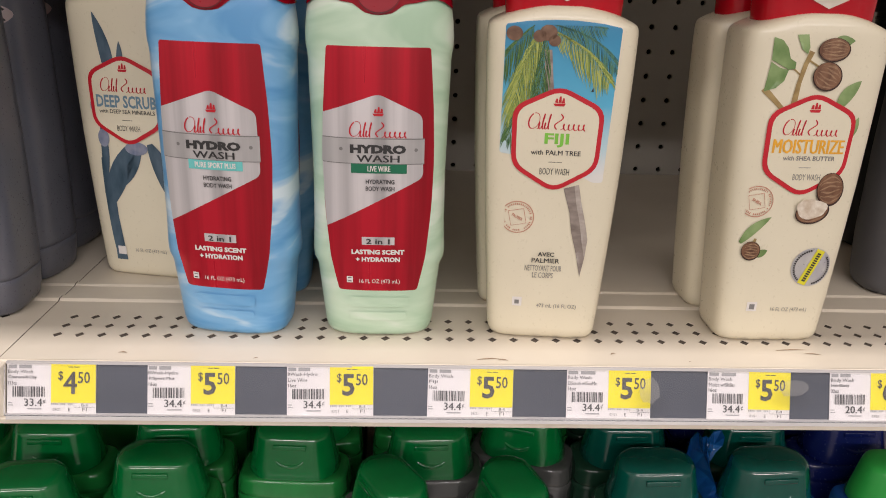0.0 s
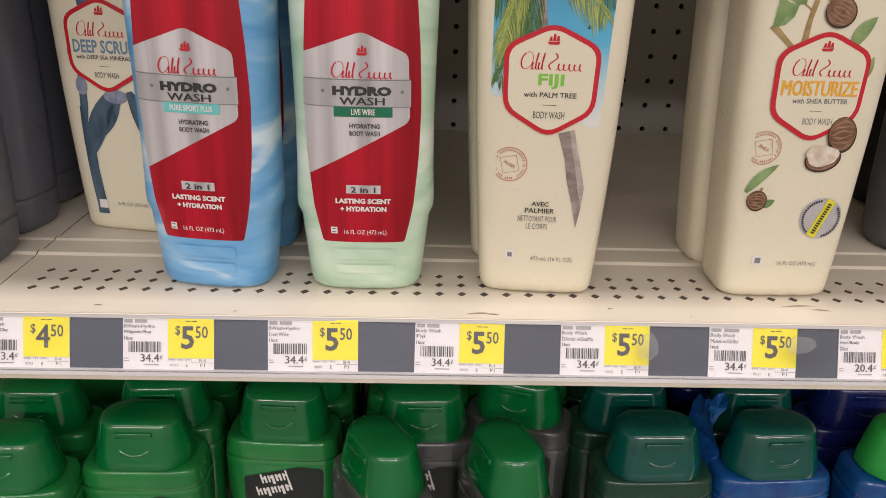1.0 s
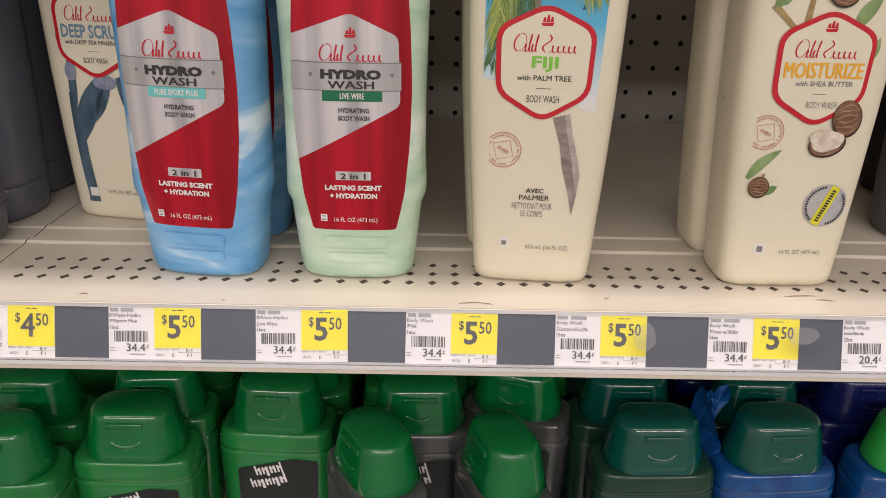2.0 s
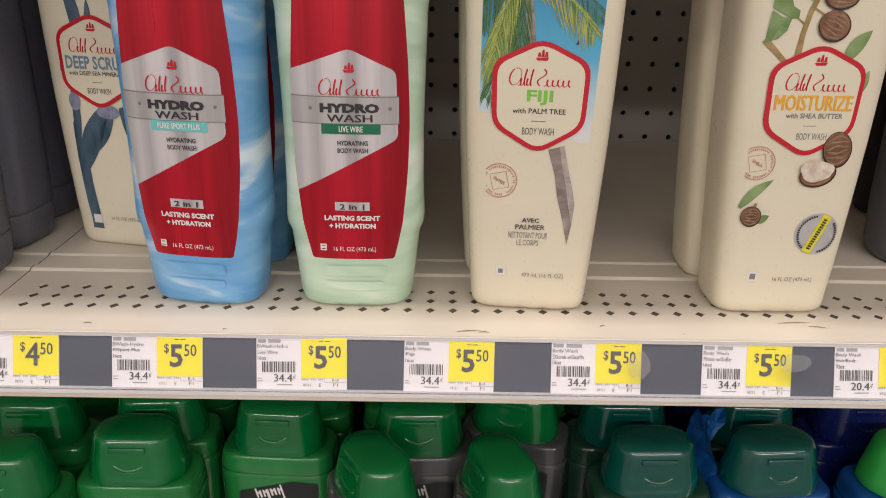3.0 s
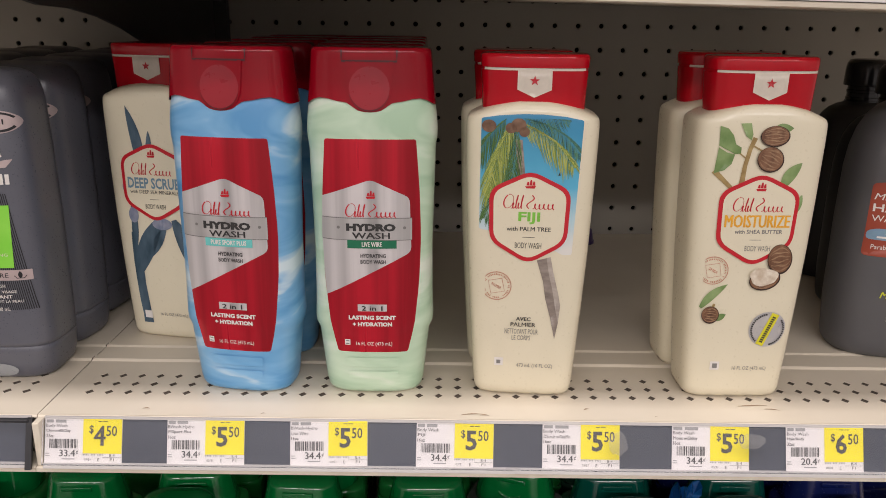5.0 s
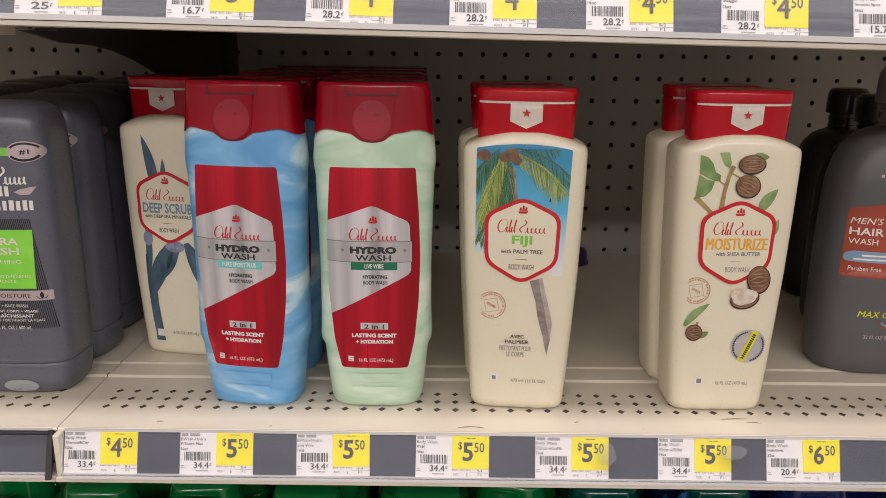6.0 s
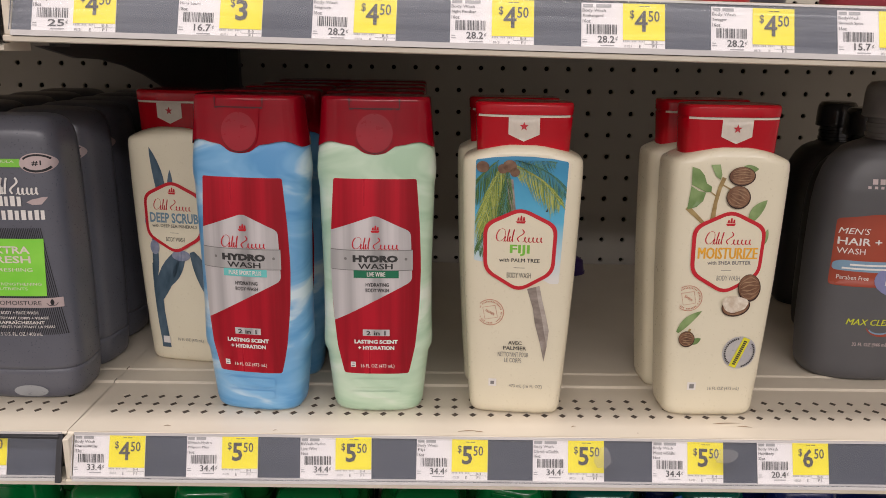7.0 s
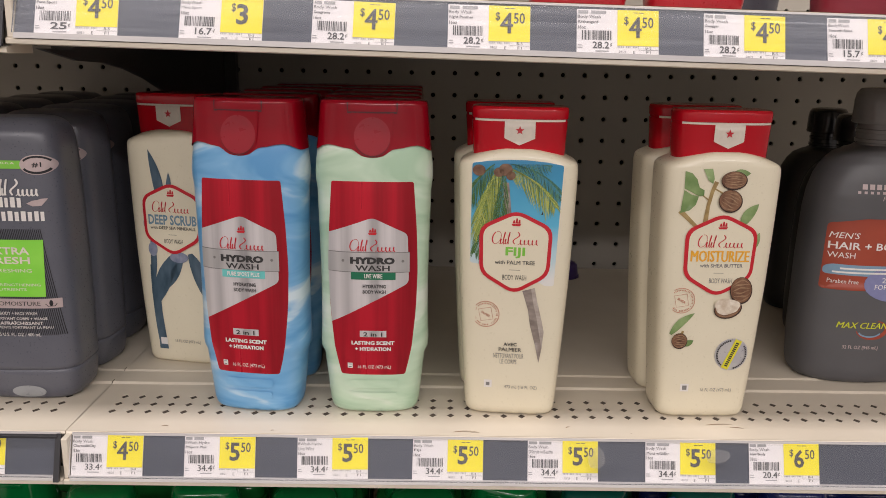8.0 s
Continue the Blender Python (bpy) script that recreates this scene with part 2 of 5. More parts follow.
def decal(name, form, parent, mat, shapes, layer=0, label="", grid=0.004, gap=0.00022, clip=None):
    """Flat print laid on the front of a form: polygons, ribbons and words in one mesh."""
    bm = bmesh.new()
    for shape in shapes:
        if isinstance(shape, tuple) and shape and shape[0] == "words":
            _, body, u, z, width, height, bold, turn, tilt = shape
            plain = any(ch in body for ch in 'MW4')
            heavy = bold >= 0.015 and plain
            v, f, lo, hi = text_shape(body, 0.0 if plain else bold)
            span = np.maximum(hi - lo, 1e-6)
            c, s = math.cos(radians(turn)), math.sin(radians(turn))
            for shift, lift in ([(-bold, 0), (0, 0.00005), (bold, 0.0001)] if heavy else [(0, 0)]):
                made = []
                for p in v:
                    a = ((p[0] - lo[0]) / span[0] - 0.5) * width + shift * height
                    b = ((p[1] - lo[1]) / span[1] - 0.5) * height
                    a += tilt * b
                    made.append(bm.verts.new((u + a * c - b * s, lift, z + a * s + b * c)))
                for q in f:
                    try:
                        bm.faces.new([made[k] for k in q])
                    except ValueError:
                        pass
        else:
            pts = [p for k, p in enumerate(shape) if (Vector(p) - Vector(shape[k - 1])).length > 1e-6]
            if len(pts) > 2:
                bm.faces.new([bm.verts.new((p[0], 0, p[1])) for p in pts])
    bm.normal_update()
    bmesh.ops.triangulate(bm, faces=[f for f in bm.faces if len(f.verts) > 4])
    if clip:
        for axis, value, sign in clip:
            co, no = [0, 0, 0], [0, 0, 0]
            co[axis], no[axis] = value, sign
            bmesh.ops.bisect_plane(bm, geom=bm.verts[:] + bm.edges[:] + bm.faces[:], plane_co=co, plane_no=no, clear_outer=True)
    if grid and not isinstance(form, Flat) and bm.verts:
        us = [v.co.x for v in bm.verts]
        zs = [v.co.z for v in bm.verts]
        for axis, lo, hi, step in ((0, min(us), max(us), grid), (2, min(zs), max(zs), grid * 2)):
            k = math.floor(lo / step) + 1
            while k * step < hi:
                co, no = [0, 0, 0], [0, 0, 0]
                co[axis], no[axis] = k * step, 1
                bmesh.ops.bisect_plane(bm, geom=bm.verts[:] + bm.edges[:] + bm.faces[:], plane_co=co, plane_no=no)
                k += 1
    if isinstance(form, Form):
        zs = [v.co.z for v in bm.verts]
        for level in form.z:
            step = grid * 2
            if grid and abs(level - round(level / step) * step) < 3e-4:
                continue
            if zs and min(zs) < level < max(zs):
                bmesh.ops.bisect_plane(bm, geom=bm.verts[:] + bm.edges[:] + bm.faces[:], plane_co=(0, 0, level), plane_no=(0, 0, 1))
    for v in bm.verts:
        v.co.y = form.front(v.co.x, v.co.z, gap * (layer + 1) + v.co.y)
    for f in bm.faces:
        f.normal_update()
        if f.normal.y > 0:
            f.normal_flip()
    return part(name, bm, mat, parent, label)


def script_mark(u, z, width, height, line=0.00068):
    """A handwriting-like flourish that stands for a brand mark: one large loop, slim loops, a curl and low waves."""
    out = []

    def pen(pts, lo=0.45, hi=1.15):
        pts = [(u + width * (x - 0.5) + 0.22 * height * (y - 0.3), z - height * 0.45 + height * y) for x, y in pts]
        wide = []
        for i in range(len(pts)):
            a, b = pts[max(i - 1, 0)], pts[min(i + 1, len(pts) - 1)]
            dx, dz = b[0] - a[0], b[1] - a[1]
            wide.append(line * (lo + (hi - lo) * max(0.0, -dz) / max(1e-9, math.hypot(dx, dz))))
        out.extend(stroke(pts, wide))

    turn = [2 * math.pi * k / 26 for k in range(27)]
    pen([(0.105 - 0.085 * math.sin(a + 0.5), 0.50 + 0.46 * math.cos(a + 0.5)) for a in turn[:-1]])
    pen([(0.18 + 0.19 * k / 44 + 0.016 * math.sin(2 * math.pi * k / 11), (0.46 if k // 11 % 2 else 0.2) * (1 - math.cos(2 * math.pi * k / 11)) + 0.02) for k in range(45)])
    pen([(0.50 + 0.050 * math.sin(2 * math.pi * k / 22), 0.94 - 0.90 * k / 22) for k in range(23)])
    pen([(0.56 + 0.40 * k / 75 + 0.022 * math.sin(2 * math.pi * k / 15), (0.20 - 0.02 * (k // 15 % 2)) - 0.18 * math.cos(2 * math.pi * k / 15)) for k in range(76)])
    return out


def decals(name, form, parent, mat, shapes, layer=0, label="", **more):
    """The same, with every shape or line of words as a part of its own."""
    return [decal(name, form, parent, mat, [s], layer, label, **more) for s in shapes]


def ship_mark(u, z, s):
    """Three small sails over a hull."""
    hull = [(u - s, z - s * 0.45), (u - s * 0.7, z - s * 0.85), (u + s * 0.75, z - s * 0.85), (u + s, z - s * 0.35)]
    sails = [[(u + s * o - s * 0.26, z - s * 0.3), (u + s * o + s * 0.26, z - s * 0.3), (u + s * o + s * 0.2, z + s * h), (u + s * o - s * 0.08, z + s * h)] for o, h in ((-0.5, 0.35), (0.05, 0.75), (0.58, 0.45))]
    return [hull] + sails

# ---- the room ----
FLOOR_Z, LOW_Z, MID_Z, TOP_Z = 0.0, 0.725, 1.0, 1.287
SEAM = -0.184


def slab(name, mat, x0, x1, y0, y1, z0, z1, label):
    ob = box(name, mat, x0, x1, y0, y1, z0, z1)
    return tagged(ob, label, name.split("_")[0], kind="structure")


slab("floor", M_FLOOR, -5, 5.5, -8, 1.2, -0.1, 0.0, "pale vinyl shop floor in front of the shelves")
slab("ceiling", M_CEIL, -5, 5.5, -8, 1.2, 4.0, 4.1, "white tiled shop ceiling")
slab("wall_south", M_WALL, -5, 5.5, -8.1, -8.0, 0, 4.0, "plain shop wall behind the aisle")
slab("wall_north", M_WALL, -5, 5.5, 1.2, 1.3, 0, 4.0, "plain shop wall behind the shelving")
slab("wall_west", M_WALL, -5.1, -5, -8, 1.2, 0, 4.0, "plain shop wall at the aisle's end")
slab("wall_east", M_WALL, 5.5, 5.6, -8, 1.2, 0, 4.0, "plain shop wall at the aisle's end")


# ---- shelving ----
BACK = 0.912
PEG = 0.0253


def pegboard(name, x0, x1, z0, z1, ox, oz):
    """A board with round holes punched through it."""
    verts, faces = [], []
    k = 10
    nx0, nx1 = math.floor((x0 - ox) / PEG), math.ceil((x1 - ox) / PEG)
    nz0, nz1 = math.floor((z0 - oz) / PEG), math.ceil((z1 - oz) / PEG)
    r, h = 0.0027, PEG / 2
    for i in range(nx0, nx1):
        for j in range(nz0, nz1):
            cx, cz = ox + i * PEG, oz + j * PEG
            base = len(verts)
            for a in range(k):
                t = 2 * math.pi * (a + 0.5) / k
                c, s = math.cos(t), math.sin(t)
                m = max(abs(c), abs(s))
                verts.append((cx + c / m * h, BACK, cz + s / m * h))
                verts.append((cx + c * r, BACK, cz + s * r))
                verts.append((cx + c * r, BACK + 0.004, cz + s * r))
            for a in range(k):
                p, q = base + 3 * a, base + 3 * ((a + 1) % k)
                faces.append((p, q, q + 1, p + 1))
                faces.append((p + 1, q + 1, q + 2, p + 2))
            # square corners between the fan's rim points
            for sx, sz in ((1, 1), (-1, 1), (-1, -1), (1, -1)):
                corner = len(verts)
                verts.append((cx + sx * h, BACK, cz + sz * h))
                rim = sorted(range(k), key=lambda a: (verts[base + 3 * a][0] - cx - sx * h) ** 2 + (verts[base + 3 * a][2] - cz - sz * h) ** 2)[:2]
                faces.append((base + 3 * rim[0], base + 3 * rim[1], corner))
    me = bpy.data.meshes.new(name)
    me.from_pydata(verts, [], faces)
    me.update()
    bm = bmesh.new()
    bm.from_mesh(me)
    bmesh.ops.remove_doubles(bm, verts=bm.verts, dist=0.00003)
    bm.to_mesh(me)
    bm.free()
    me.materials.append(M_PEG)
    return new(name, me)


def back_panel(x0, x1, ox, label):
    root = thing("back_panel", label, "pegboard", kind="structure")
    pegboard("board", x0, x1, 0.9, 1.62, ox, 1.208).parent = root
    # Added near-black sheet paints the shade seen through the holes.
    box("hole_shade", M_DARK, x0 - 0.05, x1 + 0.05, BACK + 0.012, BACK + 0.02, 0.3, 1.9, root)
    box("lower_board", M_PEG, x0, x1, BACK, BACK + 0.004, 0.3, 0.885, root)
    return root


back_panel(-0.165, 0.95, 0.2405, "cream pegboard back panel with dark round holes")
back_panel(-1.1, -0.205, -0.22, "cream pegboard back panel of the neighbouring bay")


def upright():
    root = thing("upright_post", "dark slotted steel upright between two shelf bays", "upright", kind="structure")
    box("post", M_STEEL, SEAM - 0.02, SEAM + 0.02, BACK - 0.012, BACK + 0.008, 0.0, 2.0, root, 0.001)


upright()


def deck_mesh(x0, x1, z, front, mat_depth=0.0005):
    """A steel shelf top with three rows of slanted slots near its front edge."""
    bm = bmesh.new()
    px, py = 0.01295, 0.0125
    y0, ys = front, front + 0.0255
    cols = int((x1 - x0 - 0.02) / px)
    xs = x0 + ((x1 - x0) - cols * px) / 2

    def quad(a, b, c, d):
        bm.faces.new([bm.verts.new(p) for p in (a, b, c, d)])

    quad((x0, y0, z), (x1, y0, z), (x1, ys, z), (x0, ys, z))
    ye = ys + 3 * py
    for a, b in ((x0, xs), (xs + cols * px, x1)):
        quad((a, ys, z), (b, ys, z), (b, ye, z), (a, ye, z))
    rows = [(ye, z), (front + 0.0795, z), (front + 0.0815, z + 0.0014), (front + 0.0865, z + 0.0014), (front + 0.0885, z), (front + 0.105, z), (front + 0.107, z + 0.001),
            (front + 0.111, z + 0.001), (front + 0.113, z), (BACK - 0.002, z)]
    for (ya, za), (yb, zb) in zip(rows, rows[1:]):
        quad((x0, ya, za), (x1, ya, za), (x1, yb, zb), (x0, yb, zb))
    for i in range(cols):
        for j in range(3):
            cx, cy = xs + (i + 0.5) * px, ys + (j + 0.5) * py
            o = [(cx - px / 2, cy - py / 2), (cx + px / 2, cy - py / 2), (cx + px / 2, cy + py / 2), (cx - px / 2, cy + py / 2)]
            h = [(cx - 0.0002, cy - 0.0036), (cx + 0.0031, cy + 0.0001), (cx + 0.0002, cy + 0.0036), (cx - 0.0031, cy - 0.0001)]
            ov = [bm.verts.new((*p, z)) for p in o]
            hv = [bm.verts.new((*p, z)) for p in h]
            dv = [bm.verts.new((*p, z - mat_depth)) for p in h]
            for k in range(4):
                n = (k + 1) % 4
                bm.faces.new((ov[k], ov[n], hv[n], hv[k]))
                bm.faces.new((hv[k], hv[n], dv[n], dv[k]))
    bmesh.ops.remove_doubles(bm, verts=bm.verts, dist=0.00002)
    return bm




def strip_y(front, z, top):
    """Depth of the sloping price channel's face at height z."""
    return front - 0.0005 - (top - z) * 0.34


def shelf(x0, x1, z, front, label, end_trim=False):
    left = x0 + (0.003 if end_trim else 0.0048)
    root = thing("shelf", label, "shelf", "gondola shelves", at=(0, 0, 0))
    d = part("deck", deck_mesh(x0, x1, z, front), M_SHELF, root, "cream steel deck with slanted slots", False)
    # Added dark sheet close under the deck; its brown paints the shade in the slots.
    box("slot_shade", M_HOLE, x0 + 0.004, x1 - 0.004, front + 0.02, BACK - 0.004, z - 0.0040, z - 0.0009, root)
    box("under_pan", M_SHELF, x0 + 0.002, x1 - 0.002, front + 0.004, BACK - 0.003, z - 0.0290, z - 0.0265, root)
    # rolled front edge
    bm = bmesh.new()
    prof = []
    for k in range(7):
        a = math.pi / 2 * k / 6
        prof.append((front + 0.0015 - 0.0025 * math.sin(a), z - 0.0018 + 0.0018 * math.cos(a)))
    prof += [(front - 0.0008, z - 0.0024), (front + 0.004, z - 0.0030), (front + 0.004, z - 0.0290), (front - 0.0096, z - 0.0312), (front - 0.0112, z - 0.0318),
             (front - 0.0112, z - 0.0344), (front - 0.0098, z - 0.0350), (front + 0.02, z - 0.0350), (front + 0.02, z - 0.026)]
    for (ya, za), (yb, zb) in zip(prof, prof[1:]):
        bm.faces.new([bm.verts.new(p) for p in ((x0, ya, za), (x0, yb, zb), (x1, yb, zb), (x1, ya, za))])
    for xx in (x0, x1):
        ring = [bm.verts.new((xx, ya, za)) for ya, za in prof] + [bm.verts.new((xx, front + 0.02, z - 0.0005))]
        bm.faces.new(ring)
    bmesh.ops.remove_doubles(bm, verts=bm.verts, dist=0.00002)
    bmesh.ops.recalc_face_normals(bm, faces=bm.faces)
    part("front_edge", bm, M_LIP, root, "rounded cream front edge", False)
    # price channel: liner and clear lips
    top, low = z - 0.0015, z - 0.0335
    def sheet(name, mat, za, zb, off, label=""):
        b = bmesh.new()
        for dx in (0,):
            pts = [(left, strip_y(front, za, z) - off, za), (x1 - 0.003, strip_y(front, za, z) - off, za), (x1 - 0.003, strip_y(front, zb, z) - off, zb), (left, strip_y(front, zb, z) - off, zb)]
            f = b.faces.new([b.verts.new(p) for p in pts])
            g = bmesh.ops.extrude_face_region(b, geom=[f])
            bmesh.ops.translate(b, verts=[v for v in g["geom"] if isinstance(v, bmesh.types.BMVert)], vec=(0, 0.0012, 0))
        bmesh.ops.recalc_face_normals(b, faces=b.faces)
        return part(name, b, mat, root, label, False)
    sheet("channel_liner", M_CHANNEL, z - 0.0014, z - 0.0300, 0.0, "slate grey price channel liner")
    sheet("channel_lip", M_CLEAR, z - 0.0006, z - 0.0019, 0.0010, "clear plastic upper lip")
    sheet("channel_lip", M_CLEAR, z - 0.0280, z - 0.0312, 0.0012, "clear plastic lower lip")
    cover = sheet("channel_cover", M_COVER, z - 0.0019, z - 0.0282, 0.0034, "clear plastic channel cover")
    cover.visible_shadow = False
    if end_trim:
        b = bmesh.new()
        pts = [(strip_y(front, zz, z) - 0.0042, zz) for zz in (z - 0.0008, z - 0.0308)]
        for (ya, za), (yb, zb) in zip(pts, pts[1:]):
            for dy in (0.0, 0.0022):
                b.faces.new([b.verts.new(p) for p in ((x1 - 0.0046, ya + dy, za), (x1 - 0.0008, ya + dy, za), (x1 - 0.0008, yb + dy, zb), (x1 - 0.0046, yb + dy, zb))])
            for xx in (x1 - 0.0046, x1 - 0.0008):
                b.faces.new([b.verts.new(p) for p in ((xx, ya, za), (xx, ya + 0.0022, za), (xx, yb + 0.0022, zb), (xx, yb, zb))])
        bmesh.ops.remove_doubles(b, verts=b.verts, dist=0.00002)
        bmesh.ops.recalc_face_normals(b, faces=b.faces)
        part("end_trim", b, M_TRIM, root, "black channel end trim", False)
        box("top_trim", M_TRIM, x1 - 0.30, x1 - 0.0030, front - 0.0062, front - 0.0032, z - 0.0032, z - 0.0008, root, 0.0006, "black upper channel trim")
    else:
        box("end_block", M_LIP, x0 + 0.0002, x0 + 0.0044, front - 0.0098, front + 0.003, z - 0.0312, z - 0.0012, root, 0.0008)
    return root


MAIN_X0, MAIN_X1 = SEAM + 0.001, 0.80
SIDE_X0, SIDE_X1 = -0.98, SEAM + 0.0004
FRONT_Y, TOP_FRONT = 0.4635, 0.4535
shelf(MAIN_X0, MAIN_X1, MID_Z, FRONT_Y, "cream steel store shelf holding body wash bottles")
shelf(SIDE_X0, SIDE_X1, MID_Z, FRONT_Y, "cream steel store shelf of the neighbouring bay", True)
UPPER_LEAN = 1.0  # the upper shelf hangs a little low at its far end
upper = shelf(MAIN_X0, MAIN_X1, TOP_Z, TOP_FRONT, "cream steel store shelf above the body wash")
upper.matrix_basis = Matrix.Translation((0.12, 0, TOP_Z)) @ pose(0, 0, 0, 0, UPPER_LEAN, 0) @ Matrix.Translation((-0.12, 0, -TOP_Z))
shelf(SIDE_X0, SIDE_X1, TOP_Z, TOP_FRONT, "cream steel upper shelf of the neighbouring bay", True)
shelf(MAIN_X0, MAIN_X1, LOW_Z, FRONT_Y, "cream steel lower shelf crowded with green bottles")
shelf(SIDE_X0, SIDE_X1, LOW_Z, FRONT_Y, "cream steel lower shelf of the neighbouring bay")


for sz in (MID_Z, TOP_Z):
    tagged(box("seam_strip", M_SHELF, SEAM - 0.006, SEAM + 0.006, FRONT_Y + 0.004, BACK - 0.01, sz - 0.0088, sz - 0.0045), "cream strip under the joint of two shelves", "strip", kind="structure")


def bracket(x, z):
    """Cantilever arm: deep at the post, curving up towards the front."""
    bm = bmesh.new()
    pts = [(0.47, z - 0.032), (BACK - 0.012, z - 0.032), (BACK - 0.012, z - 0.14), (BACK - 0.05, z - 0.135)]
    for k in range(9):
        a = k / 8
        pts.append((BACK - 0.05 - 0.34 * a, z - 0.135 + 0.095 * math.sin(a * math.pi / 2)))
    f = bm.faces.new([bm.verts.new((x - 0.0015, *p)) for p in pts])
    g = bmesh.ops.extrude_face_region(bm, geom=[f])
    bmesh.ops.translate(bm, verts=[v for v in g["geom"] if isinstance(v, bmesh.types.BMVert)], vec=(0.003, 0, 0))
    bmesh.ops.recalc_face_normals(bm, faces=bm.faces)
    root = thing("shelf_bracket", "dark steel cantilever bracket under a shelf", "bracket", "shelf brackets")
    part("plate", bm, M_STEEL, root, "", False)
    box("flange", M_STEEL, x - 0.001, x + 0.012, 0.49, BACK - 0.013, z - 0.0325, z - 0.0305, root)
    box("hook", M_STEEL, x - 0.0012, x + 0.0012, BACK - 0.013, BACK + 0.004, z - 0.060, z - 0.045, root)
    box("hook", M_STEEL, x - 0.0012, x + 0.0012, BACK - 0.013, BACK + 0.004, z - 0.125, z - 0.110, root)
    return root


for bz in (TOP_Z, MID_Z, LOW_Z):
    bracket(MAIN_X0 + 0.004, bz)

# ---- printed colours ----
# Upright reflection bands of the foil are painted into these three label colours.
M_FOILRED = material("red_foil_label_sheen", (0.60, 0.010, 0.030), 0.30, 0.45, (0.34, 0.004, 0.014), 60, 0.32, 0.8, 70, (1, 1, 0.02), 0.2)
M_SILVER = material("silver_label_sheen", (0.74, 0.70, 0.70), 0.32, 0.35, (0.44, 0.42, 0.42), 70, 0.4, 0.7, 80, (1, 1, 0.02))
M_SILVER2 = material("grey_band_sheen", (0.55, 0.53, 0.52), 0.36, 0.3, (0.36, 0.345, 0.34), 70, 0.4, 0.5, 80, (1, 1, 0.02))
M_TEALINK = ink("turquoise_ink", (0.16, 0.58, 0.55))
M_DKGREEN = ink("dark_green_ink", (0.008, 0.16, 0.075))
M_LEAFGREEN = ink("lime_green_ink", (0.22, 0.56, 0.06))
M_ORANGE = ink("orange_ink", (0.85, 0.42, 0.03))
M_SLATE = ink("slate_blue_ink", (0.16, 0.27, 0.35))
M_KELP = material("kelp_print", (0.02, 0.05, 0.075), 0.4, 0, (0.10, 0.15, 0.20), 160, 0.9, 0, 400, (1, 1, 0.35))
M_KELP2 = material("kelp_bulb_print", (0.14, 0.17, 0.26), 0.4, 0, (0.32, 0.33, 0.40), 180, 0.9)


def leaflet_print(name, colours):
    """Printed leaflets, each with a tone of its own."""
    m = bpy.data.materials.new(name)
    m.use_nodes = True
    nt = m.node_tree
    b = nt.nodes["Principled BSDF"]
    geo = nt.nodes.new("ShaderNodeNewGeometry")
    rp = nt.nodes.new("ShaderNodeValToRGB")
    el = rp.color_ramp.elements
    el[0].color, el[1].color = (*colours[0], 1), (*colours[-1], 1)
    for k, c in enumerate(colours[1:-1]):
        el.new((k + 1) / (len(colours) - 1)).color = (*c, 1)
    nt.links.new(geo.outputs["Random Per Island"], rp.inputs[0])
    nt.links.new(rp.outputs[0], b.inputs["Base Color"])
    b.inputs["Roughness"].default_value = 0.4
    return m


M_FROND = leaflet_print("frond_print", [(0.10, 0.17, 0.03), (0.24, 0.32, 0.06), (0.48, 0.50, 0.13), (0.34, 0.40, 0.09), (0.16, 0.24, 0.05)])
M_FROND2 = leaflet_print("dark_frond_print", [(0.015, 0.05, 0.02), (0.05, 0.14, 0.04), (0.12, 0.22, 0.05), (0.02, 0.08, 0.04)])
M_FROND3 = leaflet_print("shadowed_frond_print", [(0.015, 0.07, 0.07), (0.04, 0.16, 0.14), (0.10, 0.24, 0.12), (0.02, 0.10, 0.12)])
M_COCO = material("coconut_print", (0.10, 0.045, 0.025), 0.4, 0, (0.26, 0.15, 0.09), 200, 0.9)
M_TRUNK = material("trunk_print", (0.16, 0.125, 0.105), 0.4, 0, (0.36, 0.30, 0.26), 230, 0.9, 0, 400, (0.5, 1, 1.3))
M_TRUNKLIT = material("pale_trunk_print", (0.30, 0.25, 0.215), 0.4, 0, (0.50, 0.44, 0.385), 230, 0.9, 0, 400, (0.5, 1, 1.3))
M_NUT = material("nut_print", (0.09, 0.035, 0.018), 0.4, 0, (0.30, 0.15, 0.08), 150, 0.9, 0, 400, (1.6, 1, 0.4))
M_NUTWHITE = material("shea_butter_print", (0.78, 0.71, 0.60), 0.4, 0, (0.50, 0.38, 0.26), 210, 0.55)
M_TWIG = material("twig_print", (0.24, 0.15, 0.05), 0.4, 0, (0.44, 0.32, 0.13), 200, 0.9)
M_LEAF = material("leaf_print", (0.10, 0.19, 0.045), 0.4, 0, (0.30, 0.40, 0.17), 75, 0.7)
M_SEAL = material("holographic_seal", (0.46, 0.44, 0.48), 0.3, 0.3, (0.62, 0.60, 0.55), 120, 0.9)
M_SEALBAND = ink("seal_yellow", (0.75, 0.68, 0.03))
M_STAMP = ink("stamp_ink", (0.56, 0.24, 0.16))
M_MAROON2 = material("maroon_tab_plastic", (0.33, 0.010, 0.022), 0.30, 0, (0.27, 0.008, 0.018), 60, 0.9, 0.05, 300)
M_GROOVE = ink("maroon_groove", (0.05, 0.002, 0.005), 0.5)
M_CAPWHITE = ink("cap_cream_print", (0.78, 0.70, 0.60), 0.35)
M_BADGE = ink("rose_silver_print", (0.55, 0.44, 0.43), 0.35, 0.2)
